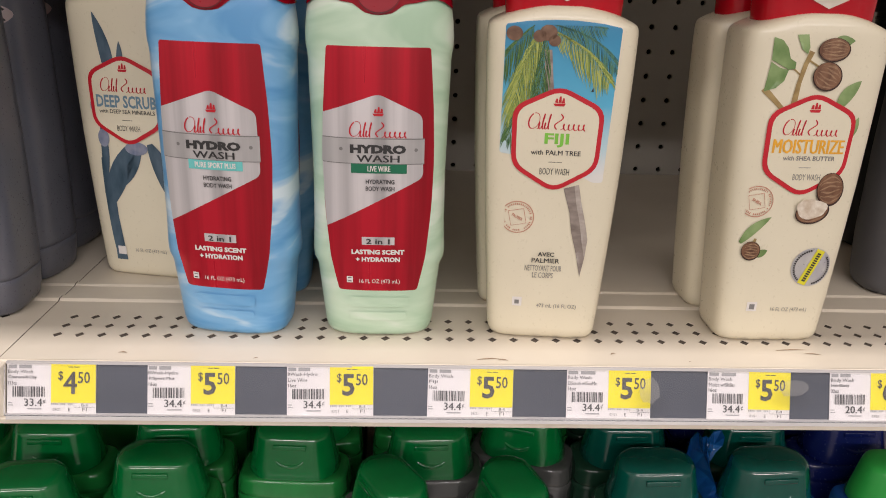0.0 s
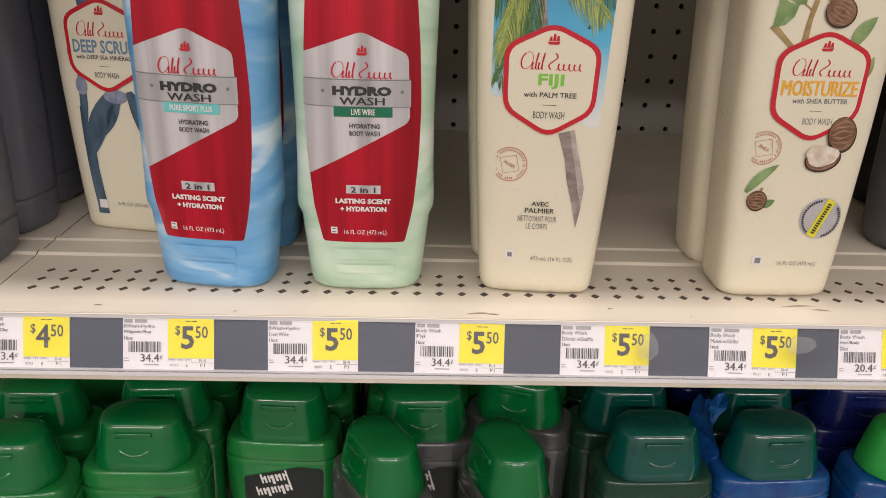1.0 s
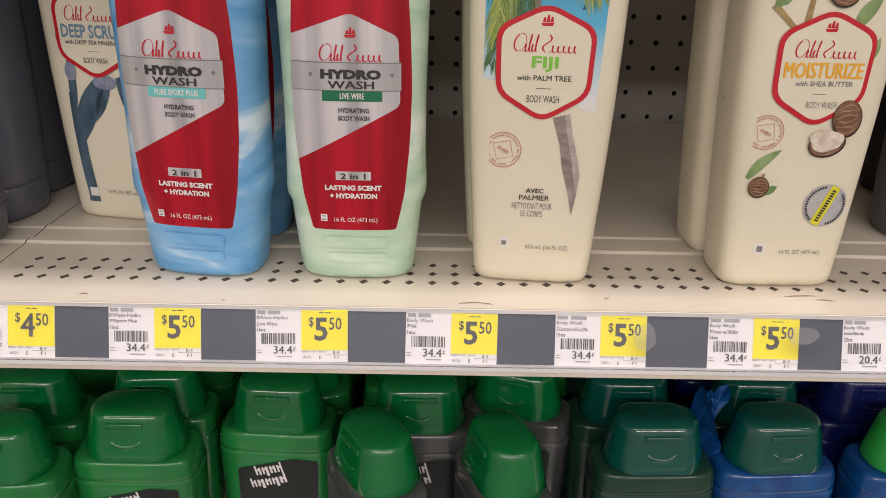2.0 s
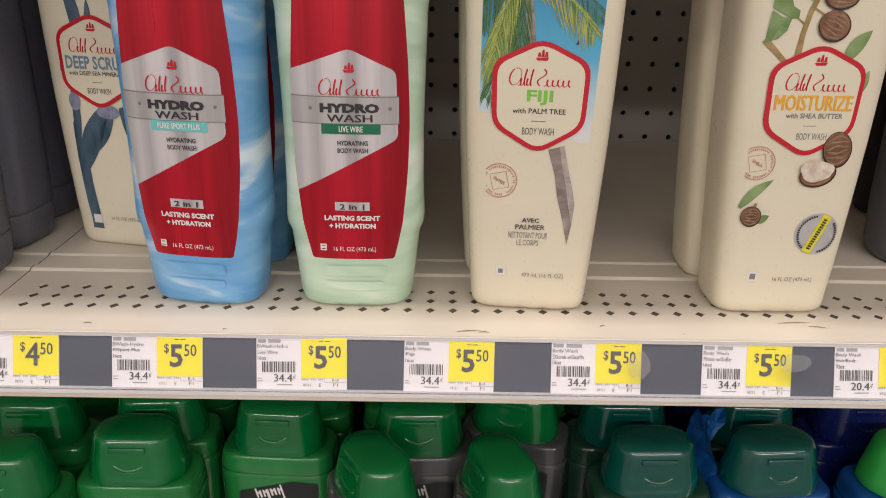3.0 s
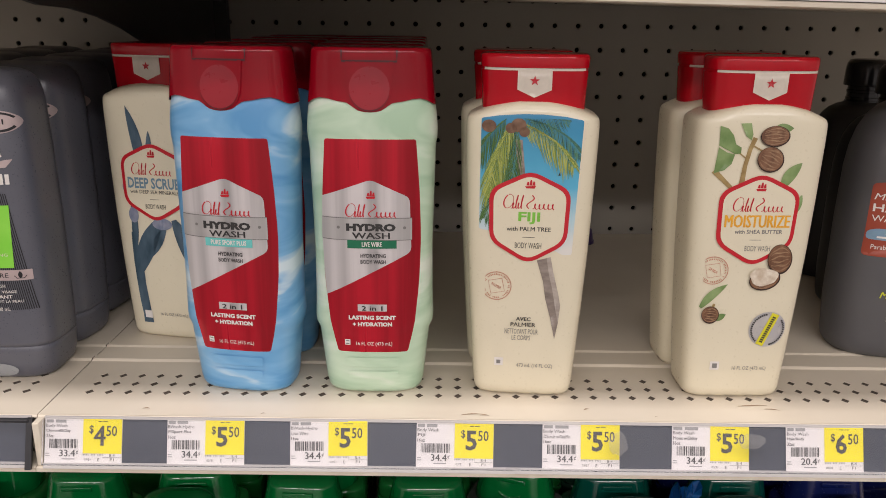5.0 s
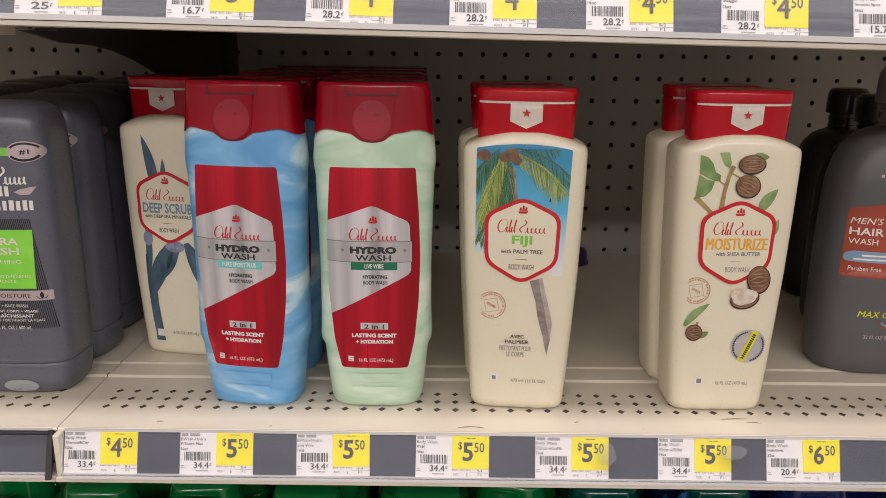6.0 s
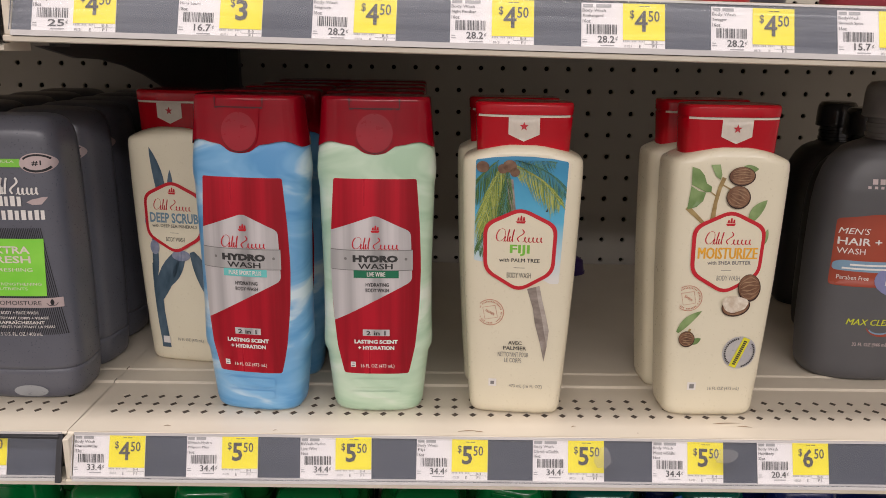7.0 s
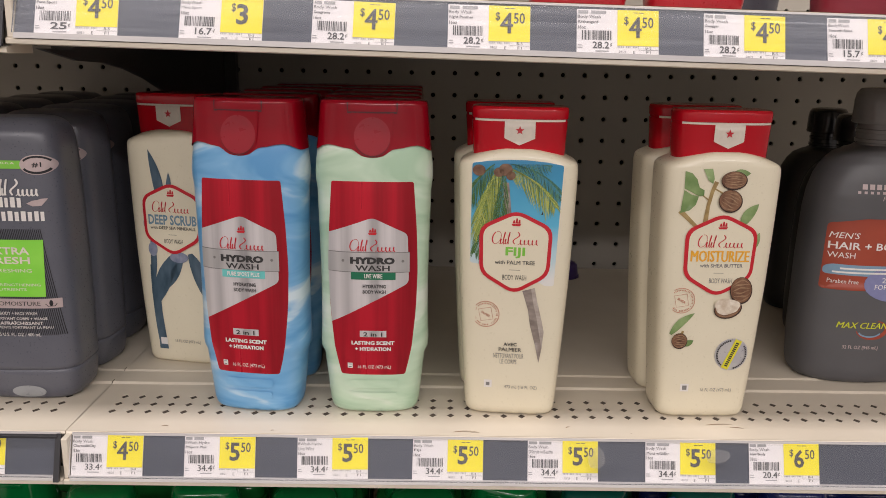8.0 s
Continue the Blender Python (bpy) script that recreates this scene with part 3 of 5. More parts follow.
M_FRESH = material("bright_green_print", (0.16, 0.60, 0.03), 0.4, 0, (0.30, 0.72, 0.08), 30, 0.9)
M_GLOSSBLK = ink("black_panel_print", (0.012, 0.012, 0.014), 0.3)
M_RUST = material("rust_label_print", (0.34, 0.055, 0.025), 0.45, 0, (0.29, 0.045, 0.02), 40, 0.9)
M_PERI = ink("periwinkle_print", (0.22, 0.23, 0.42))
M_STEELBLUE = ink("steel_blue_print", (0.20, 0.33, 0.45))
M_NEON = ink("yellow_green_ink", (0.62, 0.66, 0.03))
M_TABGLINT = material("thumb_recess_glint", (0.36, 0.37, 0.38), 0.3, 0, (0.28, 0.29, 0.30), 90, 0.9)


def sky_print():
    m = bpy.data.materials.new("sky_photo_print")
    m.use_nodes = True
    nt = m.node_tree
    b = nt.nodes["Principled BSDF"]
    co = nt.nodes.new("ShaderNodeTexCoord")
    sp = nt.nodes.new("ShaderNodeSeparateXYZ")
    nt.links.new(co.outputs["Object"], sp.inputs[0])
    no = nt.nodes.new("ShaderNodeTexNoise")
    no.inputs["Scale"].default_value = 70
    nt.links.new(co.outputs["Object"], no.inputs["Vector"])
    add = nt.nodes.new("ShaderNodeMath")
    add.operation = "MULTIPLY_ADD"
    add.inputs[1].default_value = 0.012
    nt.links.new(no.outputs[0], add.inputs[0])
    nt.links.new(sp.outputs["Z"], add.inputs[2])
    mr = nt.nodes.new("ShaderNodeMapRange")
    mr.inputs["From Min"].default_value, mr.inputs["From Max"].default_value = 0.108, 0.192
    nt.links.new(add.outputs[0], mr.inputs[0])
    rp = nt.nodes.new("ShaderNodeValToRGB")
    el = rp.color_ramp.elements
    el[0].color, el[1].color = (0.72, 0.70, 0.66, 1), (0.03, 0.22, 0.40, 1)
    e = el.new(0.26)
    e.color = (0.45, 0.62, 0.68, 1)
    e = el.new(0.5)
    e.color = (0.10, 0.42, 0.62, 1)
    nt.links.new(mr.outputs[0], rp.inputs[0])
    nt.links.new(rp.outputs[0], b.inputs["Base Color"])
    b.inputs["Roughness"].default_value = 0.35
    return m


M_SKY = sky_print()


def swirl(name, dark, mid, light):
    """Pearly plastic with soft diagonal streaks."""
    m = bpy.data.materials.new(name)
    m.use_nodes = True
    nt = m.node_tree
    b = nt.nodes["Principled BSDF"]
    co = nt.nodes.new("ShaderNodeTexCoord")
    mp = nt.nodes.new("ShaderNodeMapping")
    mp.inputs["Rotation"].default_value = (radians(0), radians(28), 0)
    mp.inputs["Scale"].default_value = (11, 11, 38)
    nt.links.new(co.outputs["Object"], mp.inputs[0])
    no = nt.nodes.new("ShaderNodeTexNoise")
    no.inputs["Scale"].default_value, no.inputs["Detail"].default_value, no.inputs["Distortion"].default_value = 1.0, 3.5, 0.9
    nt.links.new(mp.outputs[0], no.inputs["Vector"])
    rp = nt.nodes.new("ShaderNodeValToRGB")
    el = rp.color_ramp.elements
    el[0].position, el[1].position = 0.38, 0.64
    el[0].color, el[1].color = (*dark, 1), (*light, 1)
    e = el.new(0.52)
    e.color = (*mid, 1)
    nt.links.new(no.outputs[0], rp.inputs[0])
    nt.links.new(rp.outputs[0], b.inputs["Base Color"])
    b.inputs["Roughness"].default_value = 0.3
    b.inputs["Coat Weight"].default_value = 0.15
    return m


M_BLUESW = swirl("blue_swirl_plastic", (0.10, 0.31, 0.58), (0.20, 0.44, 0.69), (0.64, 0.76, 0.82))
M_MINT = swirl("mint_swirl_plastic", (0.40, 0.57, 0.40), (0.54, 0.69, 0.52), (0.71, 0.78, 0.67))

# ---- bottles on the middle shelf ----
FIJI = Form([(0, 0.0285, 0.0165), (0.0012, 0.0312, 0.0192), (0.003, 0.0322, 0.0205), (0.006, 0.0330, 0.0214), (0.03, 0.0347, 0.0223), (0.06, 0.0366, 0.0228), (0.10, 0.0388, 0.0232), (0.14, 0.0402, 0.0232),
             (0.170, 0.0410, 0.0230), (0.1800, 0.0411, 0.0229), (0.1830, 0.0408, 0.0228), (0.1845, 0.0402, 0.0227), (0.1856, 0.0391, 0.0226), (0.1868, 0.0370, 0.0224), (0.1882, 0.0340, 0.0222), (0.1897, 0.0305, 0.0218), (0.1912, 0.0265, 0.0213), (0.1925, 0.0220, 0.0206), (0.1937, 0.0170, 0.0196), (0.1944, 0.0120, 0.0185)], 4.8)
FIJI_CAP = Form([(0.1875, 0.0312, 0.0172), (0.1882, 0.0317, 0.0176), (0.20, 0.0322, 0.0180), (0.2125, 0.0329, 0.0185), (0.2128, 0.0324, 0.0180), (0.2141, 0.0324, 0.0180), (0.2144, 0.0331, 0.0186),
                 (0.2200, 0.0334, 0.0188), (0.2215, 0.0330, 0.0184), (0.2222, 0.0322, 0.0176), (0.2224, 0.031, 0.0165)], 3.4)
HYDRO = Form([(0, 0.0285, 0.0165), (0.0012, 0.0308, 0.0192), (0.003, 0.0318, 0.0204), (0.007, 0.0328, 0.0211), (0.03, 0.0352, 0.0221), (0.043, 0.0366, 0.02262), (0.0455, 0.0375, 0.02272), (0.0480, 0.0388, 0.02282), (0.052, 0.0392, 0.02298), (0.07, 0.0385, 0.0235),
              (0.10, 0.0383, 0.0238), (0.13, 0.0390, 0.0238), (0.155, 0.0397, 0.0236), (0.163, 0.0398, 0.0235), (0.167, 0.0402, 0.0234), (0.170, 0.0408, 0.0233), (0.176, 0.0410, 0.0230), (0.184, 0.0404, 0.0224), (0.190, 0.0396, 0.0217), (0.197, 0.0382, 0.0205), (0.199, 0.036, 0.019)], 3.0)
HYDRO_CAP = Form([(0.180, 0.0409, 0.0229), (0.190, 0.0400, 0.0221), (0.20, 0.0389, 0.0214), (0.213, 0.0377, 0.0205), (0.2222, 0.0370, 0.0199), (0.2240, 0.0366, 0.0195), (0.2248, 0.0358, 0.0187), (0.2250, 0.0345, 0.0175)], 3.4)


def cap_hem(u):
    """Height of the wavy lower edge of the swirled bottles' cap."""
    a = abs(u)
    return float(np.interp(a, [0, 0.004, 0.007, 0.0095, 0.0115, 0.0135, 0.016, 0.020, 0.026, 0.031, 0.035, 0.039, 0.042], [0.1872, 0.1875, 0.1883, 0.1898, 0.1916, 0.1927, 0.1933, 0.1938, 0.1952, 0.1956, 0.1944, 0.1914, 0.1899]))


def wavy_cap():
    """The cap: a rounded shell whose hem rises and falls along its front and back."""
    bm = bmesh.new()
    power, rows, top = 3.4, 14, 0.2250
    across = sorted({round(math.cos(math.pi * k / 36), 5) for k in range(37)} | {round(math.copysign(abs(math.cos(math.pi * k / 36)) ** (2 / power), math.cos(math.pi * k / 36)), 5) for k in range(37)}, reverse=True)
    section = [(c, (1 - abs(c) ** power) ** (1 / power)) for c in across]
    section += [(c, -s) for c, s in reversed(section[1:-1])]
    rings = []
    for j in range(rows + 1):
        t = j / rows
        loop = []
        for cu, su in section:
            low = cap_hem(0.04 * cu)
            z = low + (top - low) * (1 - (1 - t) ** 1.6)
            w, d = HYDRO_CAP.size(z)
            loop.append(bm.verts.new((w * cu, d * su, z)))
        rings.append(loop)
    n = len(section)
    for lo, hi in zip(rings, rings[1:]):
        for k in range(n):
            bm.faces.new((lo[k], lo[(k + 1) % n], hi[(k + 1) % n], hi[k]))
    bm.faces.new(rings[-1])
    bmesh.ops.recalc_face_normals(bm, faces=bm.faces)
    return bm


HEX = [(0.0, 0.1535), (0.0252, 0.1415), (0.0240, 0.1075), (0.0, 0.0935), (-0.0245, 0.1080), (-0.0252, 0.1415)]
HEX_IN = [(u * 0.895, 0.1240 + (z - 0.1240) * 0.905) for u, z in HEX]


def cream_bottle(at, rz, label, art):
    root = thing("body_wash_bottle", label, "bottle", "cream body wash bottles", at=at, rz=rz)
    part("body", FIJI.mesh(), M_CREAM, root)
    cap = shade_edges(part("cap", FIJI_CAP.mesh(), M_RED, root, "glossy red flip cap with a cream line"), 50)
    decal("cap_line", FIJI_CAP, cap, M_CAPWHITE, [rect(-0.0305, 0.2127, 0.0305, 0.2142)], 2)
    decal("shield", FIJI_CAP, cap, M_CAPWHITE, [[(-0.0103, 0.2131), (-0.0103, 0.2015), (0, 0.1968), (0.0103, 0.2015), (0.0103, 0.2131)]], 3, "cream pointed shield")
    decal("star", FIJI_CAP, cap, M_REDINK, [star(0, 0.2068, 0.0032)], 5, "small red star")
    if art is None:
        return root
    art(root)
    decal("badge_border", FIJI, root, M_REDINK, [rounded(HEX, 0.007)], 3, "red hexagonal border")
    decal("badge", FIJI, root, M_CREAM, [rounded(HEX_IN, 0.006)], 4)
    decal("brand_flourish", FIJI, root, M_REDINK, script_mark(0.0, 0.1335, 0.034, 0.0095) + ship_mark(0.0, 0.1452, 0.0034), 5)
    return root


M_NUTLINE = material("nut_highlight_print", (0.40, 0.26, 0.15), 0.4, 0, (0.22, 0.12, 0.07), 260, 0.7)
M_NUTDARK = ink("nut_dark_print", (0.035, 0.014, 0.008))


def nut(root, u, z, a, b, turn=0.0, mat=None):
    """A printed nut: dark rim, brown shell and uneven pale bands that follow its length."""
    c, s = math.cos(radians(turn)), math.sin(radians(turn))
    rng = random.Random(int((u + 1) * 7e4 + z * 3e4))

    def put(x, y):
        return (u + x * c - y * s, z + x * s + y * c)

    shell = decal("nut_print", FIJI, root, M_NUTDARK, [oval(u, z, a, b, 24, turn)], 5)
    decal("shell_face", FIJI, shell, mat or M_NUT, [oval(u - 0.03 * a, z + 0.05 * b, a * 0.93, b * 0.92, 24, turn)], 6)
    lines = []
    for k in (-0.72, -0.42, -0.12, 0.20, 0.48, 0.74):
        pts, wide = [], []
        reach = rng.uniform(0.70, 0.9)
        for j in range(11):
            t = -reach + 2 * reach * j / 10
            pts.append(put(a * 0.9 * t, b * k * math.sqrt(max(0.04, 1 - t * t)) + b * 0.04 * math.sin(5 * t + k * 9)))
            wide.append((0.00015 + b * rng.uniform(0.05, 0.16) * math.sin(math.pi * j / 10)))
        lines += stroke(pts, wide)
    decal("shell_line", FIJI, shell, M_NUTLINE, lines, 7)


def frond(u0, z0, u1, z1, bend, length, n=22, lean=0.5, seed=1, fine=2):
    """A palm frond: leaflets along a bent spine."""
    rng = random.Random(seed)
    n *= fine
    a, b = Vector((u0, z0)), Vector((u1, z1))
    d = b - a
    side = Vector((-d.y, d.x)).normalized()
    out = []
    spine = [a + d * (k / n) + side * bend * math.sin(math.pi * (k / n) * 0.9) for k in range(n + 1)]
    for k in range(1, n):
        p, t = spine[k], (spine[k + 1] - spine[k - 1]).normalized()
        s = Vector((-t.y, t.x))
        reach = 1.2 * length * (math.sin(math.pi * (0.12 + 0.85 * k / n)) ** 0.7) * rng.uniform(0.7, 1.2)
        for sign in (1, -1):
            tip = p + (t * lean * rng.uniform(0.85, 1.2) + s * sign * 0.9).normalized() * reach + Vector((0, -0.75 * reach))
            out.append(blade(p.x, p.y, tip.x, tip.y, 0.00046, 0.0006 * sign, 3))
    return out + stroke([tuple(p) for p in spine], 0.0005)


PHOTO = rounded([(-0.0312, 0.1150), (-0.0312, 0.1846), (-0.020, 0.1864), (-0.006, 0.1874), (0.006, 0.1874), (0.020, 0.1862), (0.0305, 0.1842), (0.0292, 0.150), (0.0275, 0.1000), (0.0215, 0.1000), (0.0, 0.112)], 0.0015)


EDGE = ((0, -0.0310, -1), (0, 0.0298, 1), (2, 0.1848, 1))


def palm_art(root):
    decal("photo_print", FIJI, root, M_SKY, [PHOTO], 0, "printed tropical sky photo")
    for mat, layer, leaf in ((M_FROND3, 1, (-0.006, 0.1850, 0.0300, 0.1610, 0.006, 0.0085, 26, 1.3, 3)), (M_FROND3, 1, (-0.004, 0.1860, 0.022, 0.1835, 0.001, 0.006, 16, 1.2, 4)), (M_FROND2, 1, (-0.014, 0.1815, -0.0290, 0.122, 0.002, 0.011, 26, 1.6, 5)),
                             (M_FROND2, 1, (-0.010, 0.1795, -0.0145, 0.136, 0.001, 0.010, 22, 1.6, 6)), (M_FROND, 2, (-0.012, 0.1835, -0.0235, 0.136, -0.004, 0.0125, 30, 1.7, 7)), (M_FROND, 2, (-0.006, 0.1820, 0.0255, 0.1545, 0.0045, 0.0095, 28, 1.3, 8)),
                             (M_FROND2, 2, (-0.016, 0.1845, -0.0330, 0.1620, -0.002, 0.009, 18, 1.5, 9))):
        decal("frond_print", FIJI, root, mat, frond(*leaf), layer, clip=EDGE)
    decals("trunk_print", FIJI, root, M_TRUNK, [[(-0.0100, 0.172), (-0.0060, 0.172), (-0.0035, 0.150), (-0.0080, 0.148)],
                                              [(0.0060, 0.0960), (0.0145, 0.0985), (0.0168, 0.088), (0.0205, 0.074), (0.0222, 0.066), (0.0213, 0.054), (0.0195, 0.0425), (0.0165, 0.056), (0.0125, 0.070), (0.0105, 0.082)]], 1, "printed palm trunk")
    decal("trunk_edge_print", FIJI, root, M_TRUNKLIT, [[(0.0120, 0.0978), (0.0145, 0.0985), (0.0168, 0.088), (0.0205, 0.074), (0.0222, 0.066), (0.0213, 0.054), (0.0190, 0.064), (0.0168, 0.076), (0.0140, 0.087)]], 2)
    decals("coconut_print", FIJI, root, M_COCO, [oval(-0.0265, 0.1800, 0.0044, 0.0038), oval(-0.0085, 0.1808, 0.0046, 0.0042), oval(-0.0050, 0.1768, 0.0032, 0.0030), oval(-0.0130, 0.1790, 0.0036, 0.0032)], 3, clip=EDGE)
    decal("sail_print", FIJI, root, M_INK, [[(0.0165, 0.1505), (0.0180, 0.1505), (0.0175, 0.1530)]], 1)
    decals("word", FIJI, root, M_LEAFGREEN, [words("FIJI", 0.0, 0.1235, 0.0135, 0.0078, 0.03)], 5, "green printed word")
    decals("word", FIJI, root, M_INK, [words("with PALM TREE", 0, 0.1165, 0.0275, 0.0027), rect(-0.0038, 0.1110, 0.0038, 0.1113), words("BODY WASH", 0, 0.1058, 0.0165, 0.0038, 0.01),
                                          words("AVEC", -0.001, 0.0562, 0.0095, 0.0026), words("PALMIER", -0.001, 0.0523, 0.0160, 0.0028)], 5)
    decals("word", FIJI, root, M_GREYINK, [words("NETTOYANT POUR", -0.002, 0.0472, 0.0215, 0.0036, 0.0), words("LE CORPS", -0.002, 0.0428, 0.0120, 0.0034, 0.0), words("473 mL (16 FL OZ)", 0.0075, 0.0228, 0.0235, 0.0033, 0.0)], 2)
    stamp(root, -0.0190, 0.0780, 0.0095, "PALMIER", -0.0262)
    decal("white_square", FIJI, root, M_WHITE, [rect(-0.0188, 0.0222, -0.0132, 0.0280)], 1)
    decal("square_mark", FIJI, root, M_GREYINK, [rect(-0.0174, 0.0236, -0.0148, 0.0262)], 2)


def stamp(root, u, z, r, word, cut):
    """A faded round stamp with a tilted square in it, cut straight along one side."""
    box_pts = [(u + 0.66 * r * math.cos(radians(a)), z + 0.66 * r * math.sin(radians(a))) for a in (57, 147, 237, 327, 57)]
    marks = ring(u, z, r, 0.00028) + ring(u, z, r * 0.97, 0.0002) + stroke(box_pts, 0.00032)
    rng = random.Random(int(r * 1e5))
    for k in range(44):
        a = 2 * math.pi * k / 44
        if rng.random() < 0.78:
            marks += stroke([(u + 0.83 * r * math.cos(a), z + 0.83 * r * math.sin(a)), (u + 0.83 * r * math.cos(a + 0.075), z + 0.83 * r * math.sin(a + 0.075))], rng.uniform(0.0007, 0.0012))
    decal("stamp_print", FIJI, root, M_STAMP, marks, 2, "faded red round stamp", clip=((0, cut, -1),))
    decal("stamp_word", FIJI, root, M_STAMP, [words(word, u, z, r * 0.7, 0.0018, 0.02, -28)], 2)


def shea_art(root):
    for twig in (stroke([(-0.0125, 0.146), (-0.0115, 0.158), (-0.0095, 0.168), (-0.0070, 0.175)], [0.0034, 0.0026, 0.0026, 0.003]), stroke([(-0.0300, 0.1545), (-0.024, 0.149), (-0.0155, 0.141)], [0.0035, 0.0028, 0.0024]),
                 stroke([(-0.0075, 0.170), (-0.002, 0.167)], 0.001), stroke([(-0.011, 0.162), (-0.019, 0.168)], 0.0008), stroke([(-0.0205, 0.068), (-0.0225, 0.060)], 0.0016)):
        decal("twig_print", FIJI, root, M_TWIG, twig, 1)
    decals("leaf_print", FIJI, root, M_LEAF, [
        [(-0.0288, 0.1820), (-0.024, 0.1805), (-0.0205, 0.1765), (-0.0185, 0.1710), (-0.0150, 0.1690), (-0.0150, 0.1655), (-0.0185, 0.1650), (-0.0225, 0.1670), (-0.0285, 0.1700)],
        [(-0.0285, 0.1690), (-0.0235, 0.1660), (-0.0185, 0.1648), (-0.0200, 0.1590), (-0.0240, 0.1550), (-0.0300, 0.1530)],
        [(-0.0168, 0.1835), (-0.0105, 0.1838), (-0.0088, 0.1770), (-0.0095, 0.1735), (-0.0130, 0.1760)],
        blade(0.002, 0.178, 0.0155, 0.181, 0.0065, 0.001), blade(0.0125, 0.1445, 0.0235, 0.1600, 0.0075, 0.001), blade(0.0215, 0.127, 0.0262, 0.1400, 0.005, -0.0005),
        blade(-0.0290, 0.0650, -0.0135, 0.0815, 0.0055, 0.0015), blade(-0.0195, 0.057, -0.0125, 0.0610, 0.0045, 0.0)], 2, "printed green leaves")
    nut(root, 0.0046, 0.1760, 0.0090, 0.0064)
    nut(root, 0.0034, 0.1618, 0.0084, 0.0078, -25)
    nut(root, -0.0225, 0.0605, 0.0055, 0.0060)
    decals("word", FIJI, root, M_ORANGE, [words("MOISTURIZE", 0.0, 0.1232, 0.0405, 0.0080, 0.035)], 5, "orange printed word")
    decals("word", FIJI, root, M_GREYINK, [words("with SHEA BUTTER", 0.0015, 0.1165, 0.0300, 0.0027), rect(-0.0035, 0.1110, 0.0035, 0.1113), words("BODY WASH", 0.002, 0.1056, 0.0160, 0.0036, 0.01)], 5)
    decals("word", FIJI, root, M_GREYINK, [words("16 FL OZ (473 mL)", 0.0075, 0.0225, 0.0225, 0.0033, 0.0)], 1, "pale grey small print")
    stamp(root, -0.0235, 0.0905, 0.0092, "SHEA", -0.0290)
    nut(root, 0.0175, 0.0985, 0.0080, 0.0100, 10)
    nut(root, 0.0095, 0.0850, 0.0100, 0.0072, 12)
    decal("butter_print", FIJI, root, M_NUTWHITE, [[(0.0085 + (0.0090 + 0.0006 * math.sin(5 * a)) * math.cos(a), 0.0872 + (0.0060 + 0.0007 * math.sin(3 * a + 1)) * math.sin(a)) for a in np.linspace(0, 2 * math.pi, 25)[:-1]]], 8)
    decal("seal", FIJI, root, M_SEAL, [oval(0.0160, 0.0505, 0.0122, 0.0122, 30)], 1, "round silvery store sticker with a yellow band")
    c, s = math.cos(radians(68)), math.sin(radians(68))
    band = [(0.0160 + a * c - b * s, 0.0505 + a * s + b * c) for a, b in ((-0.0116, -0.0026), (0.0116, -0.0026), (0.0116, 0.0026), (-0.0116, 0.0026))]
    decal("seal_band", FIJI, root, M_SEALBAND, [band], 2)
    dots = [stroke([(0.0160 + 0.0106 * math.cos(a), 0.0505 + 0.0106 * math.sin(a)), (0.0160 + 0.0106 * math.cos(a + 0.09), 0.0505 + 0.0106 * math.sin(a + 0.09))], 0.0012)[0] for a in np.arange(1.7, 4.0, 0.13)]
    dots += [stroke([(0.0160 + 0.0106 * math.cos(a), 0.0505 + 0.0106 * math.sin(a)), (0.0160 + 0.0106 * math.cos(a + 0.09), 0.0505 + 0.0106 * math.sin(a + 0.09))], 0.0012)[0] for a in np.arange(4.9, 6.9, 0.13)]
    dots += [[(0.0160 + p * c - q * s, 0.0505 + p * s + q * c) for p, q in ((a, -0.0011), (a + 0.0010, -0.0011), (a + 0.0010, 0.0011), (a, 0.0011))] for a in np.arange(-0.0095, 0.0090, 0.0015)]
    decal("seal_bars", FIJI, root, M_INK, dots, 3)
    decal("white_square", FIJI, root, M_WHITE, [rect(-0.0185, 0.0215, -0.0125, 0.0275)], 1)
    decal("square_mark", FIJI, root, M_GREYINK, [rect(-0.0171, 0.0228, -0.0139, 0.0262)], 2)


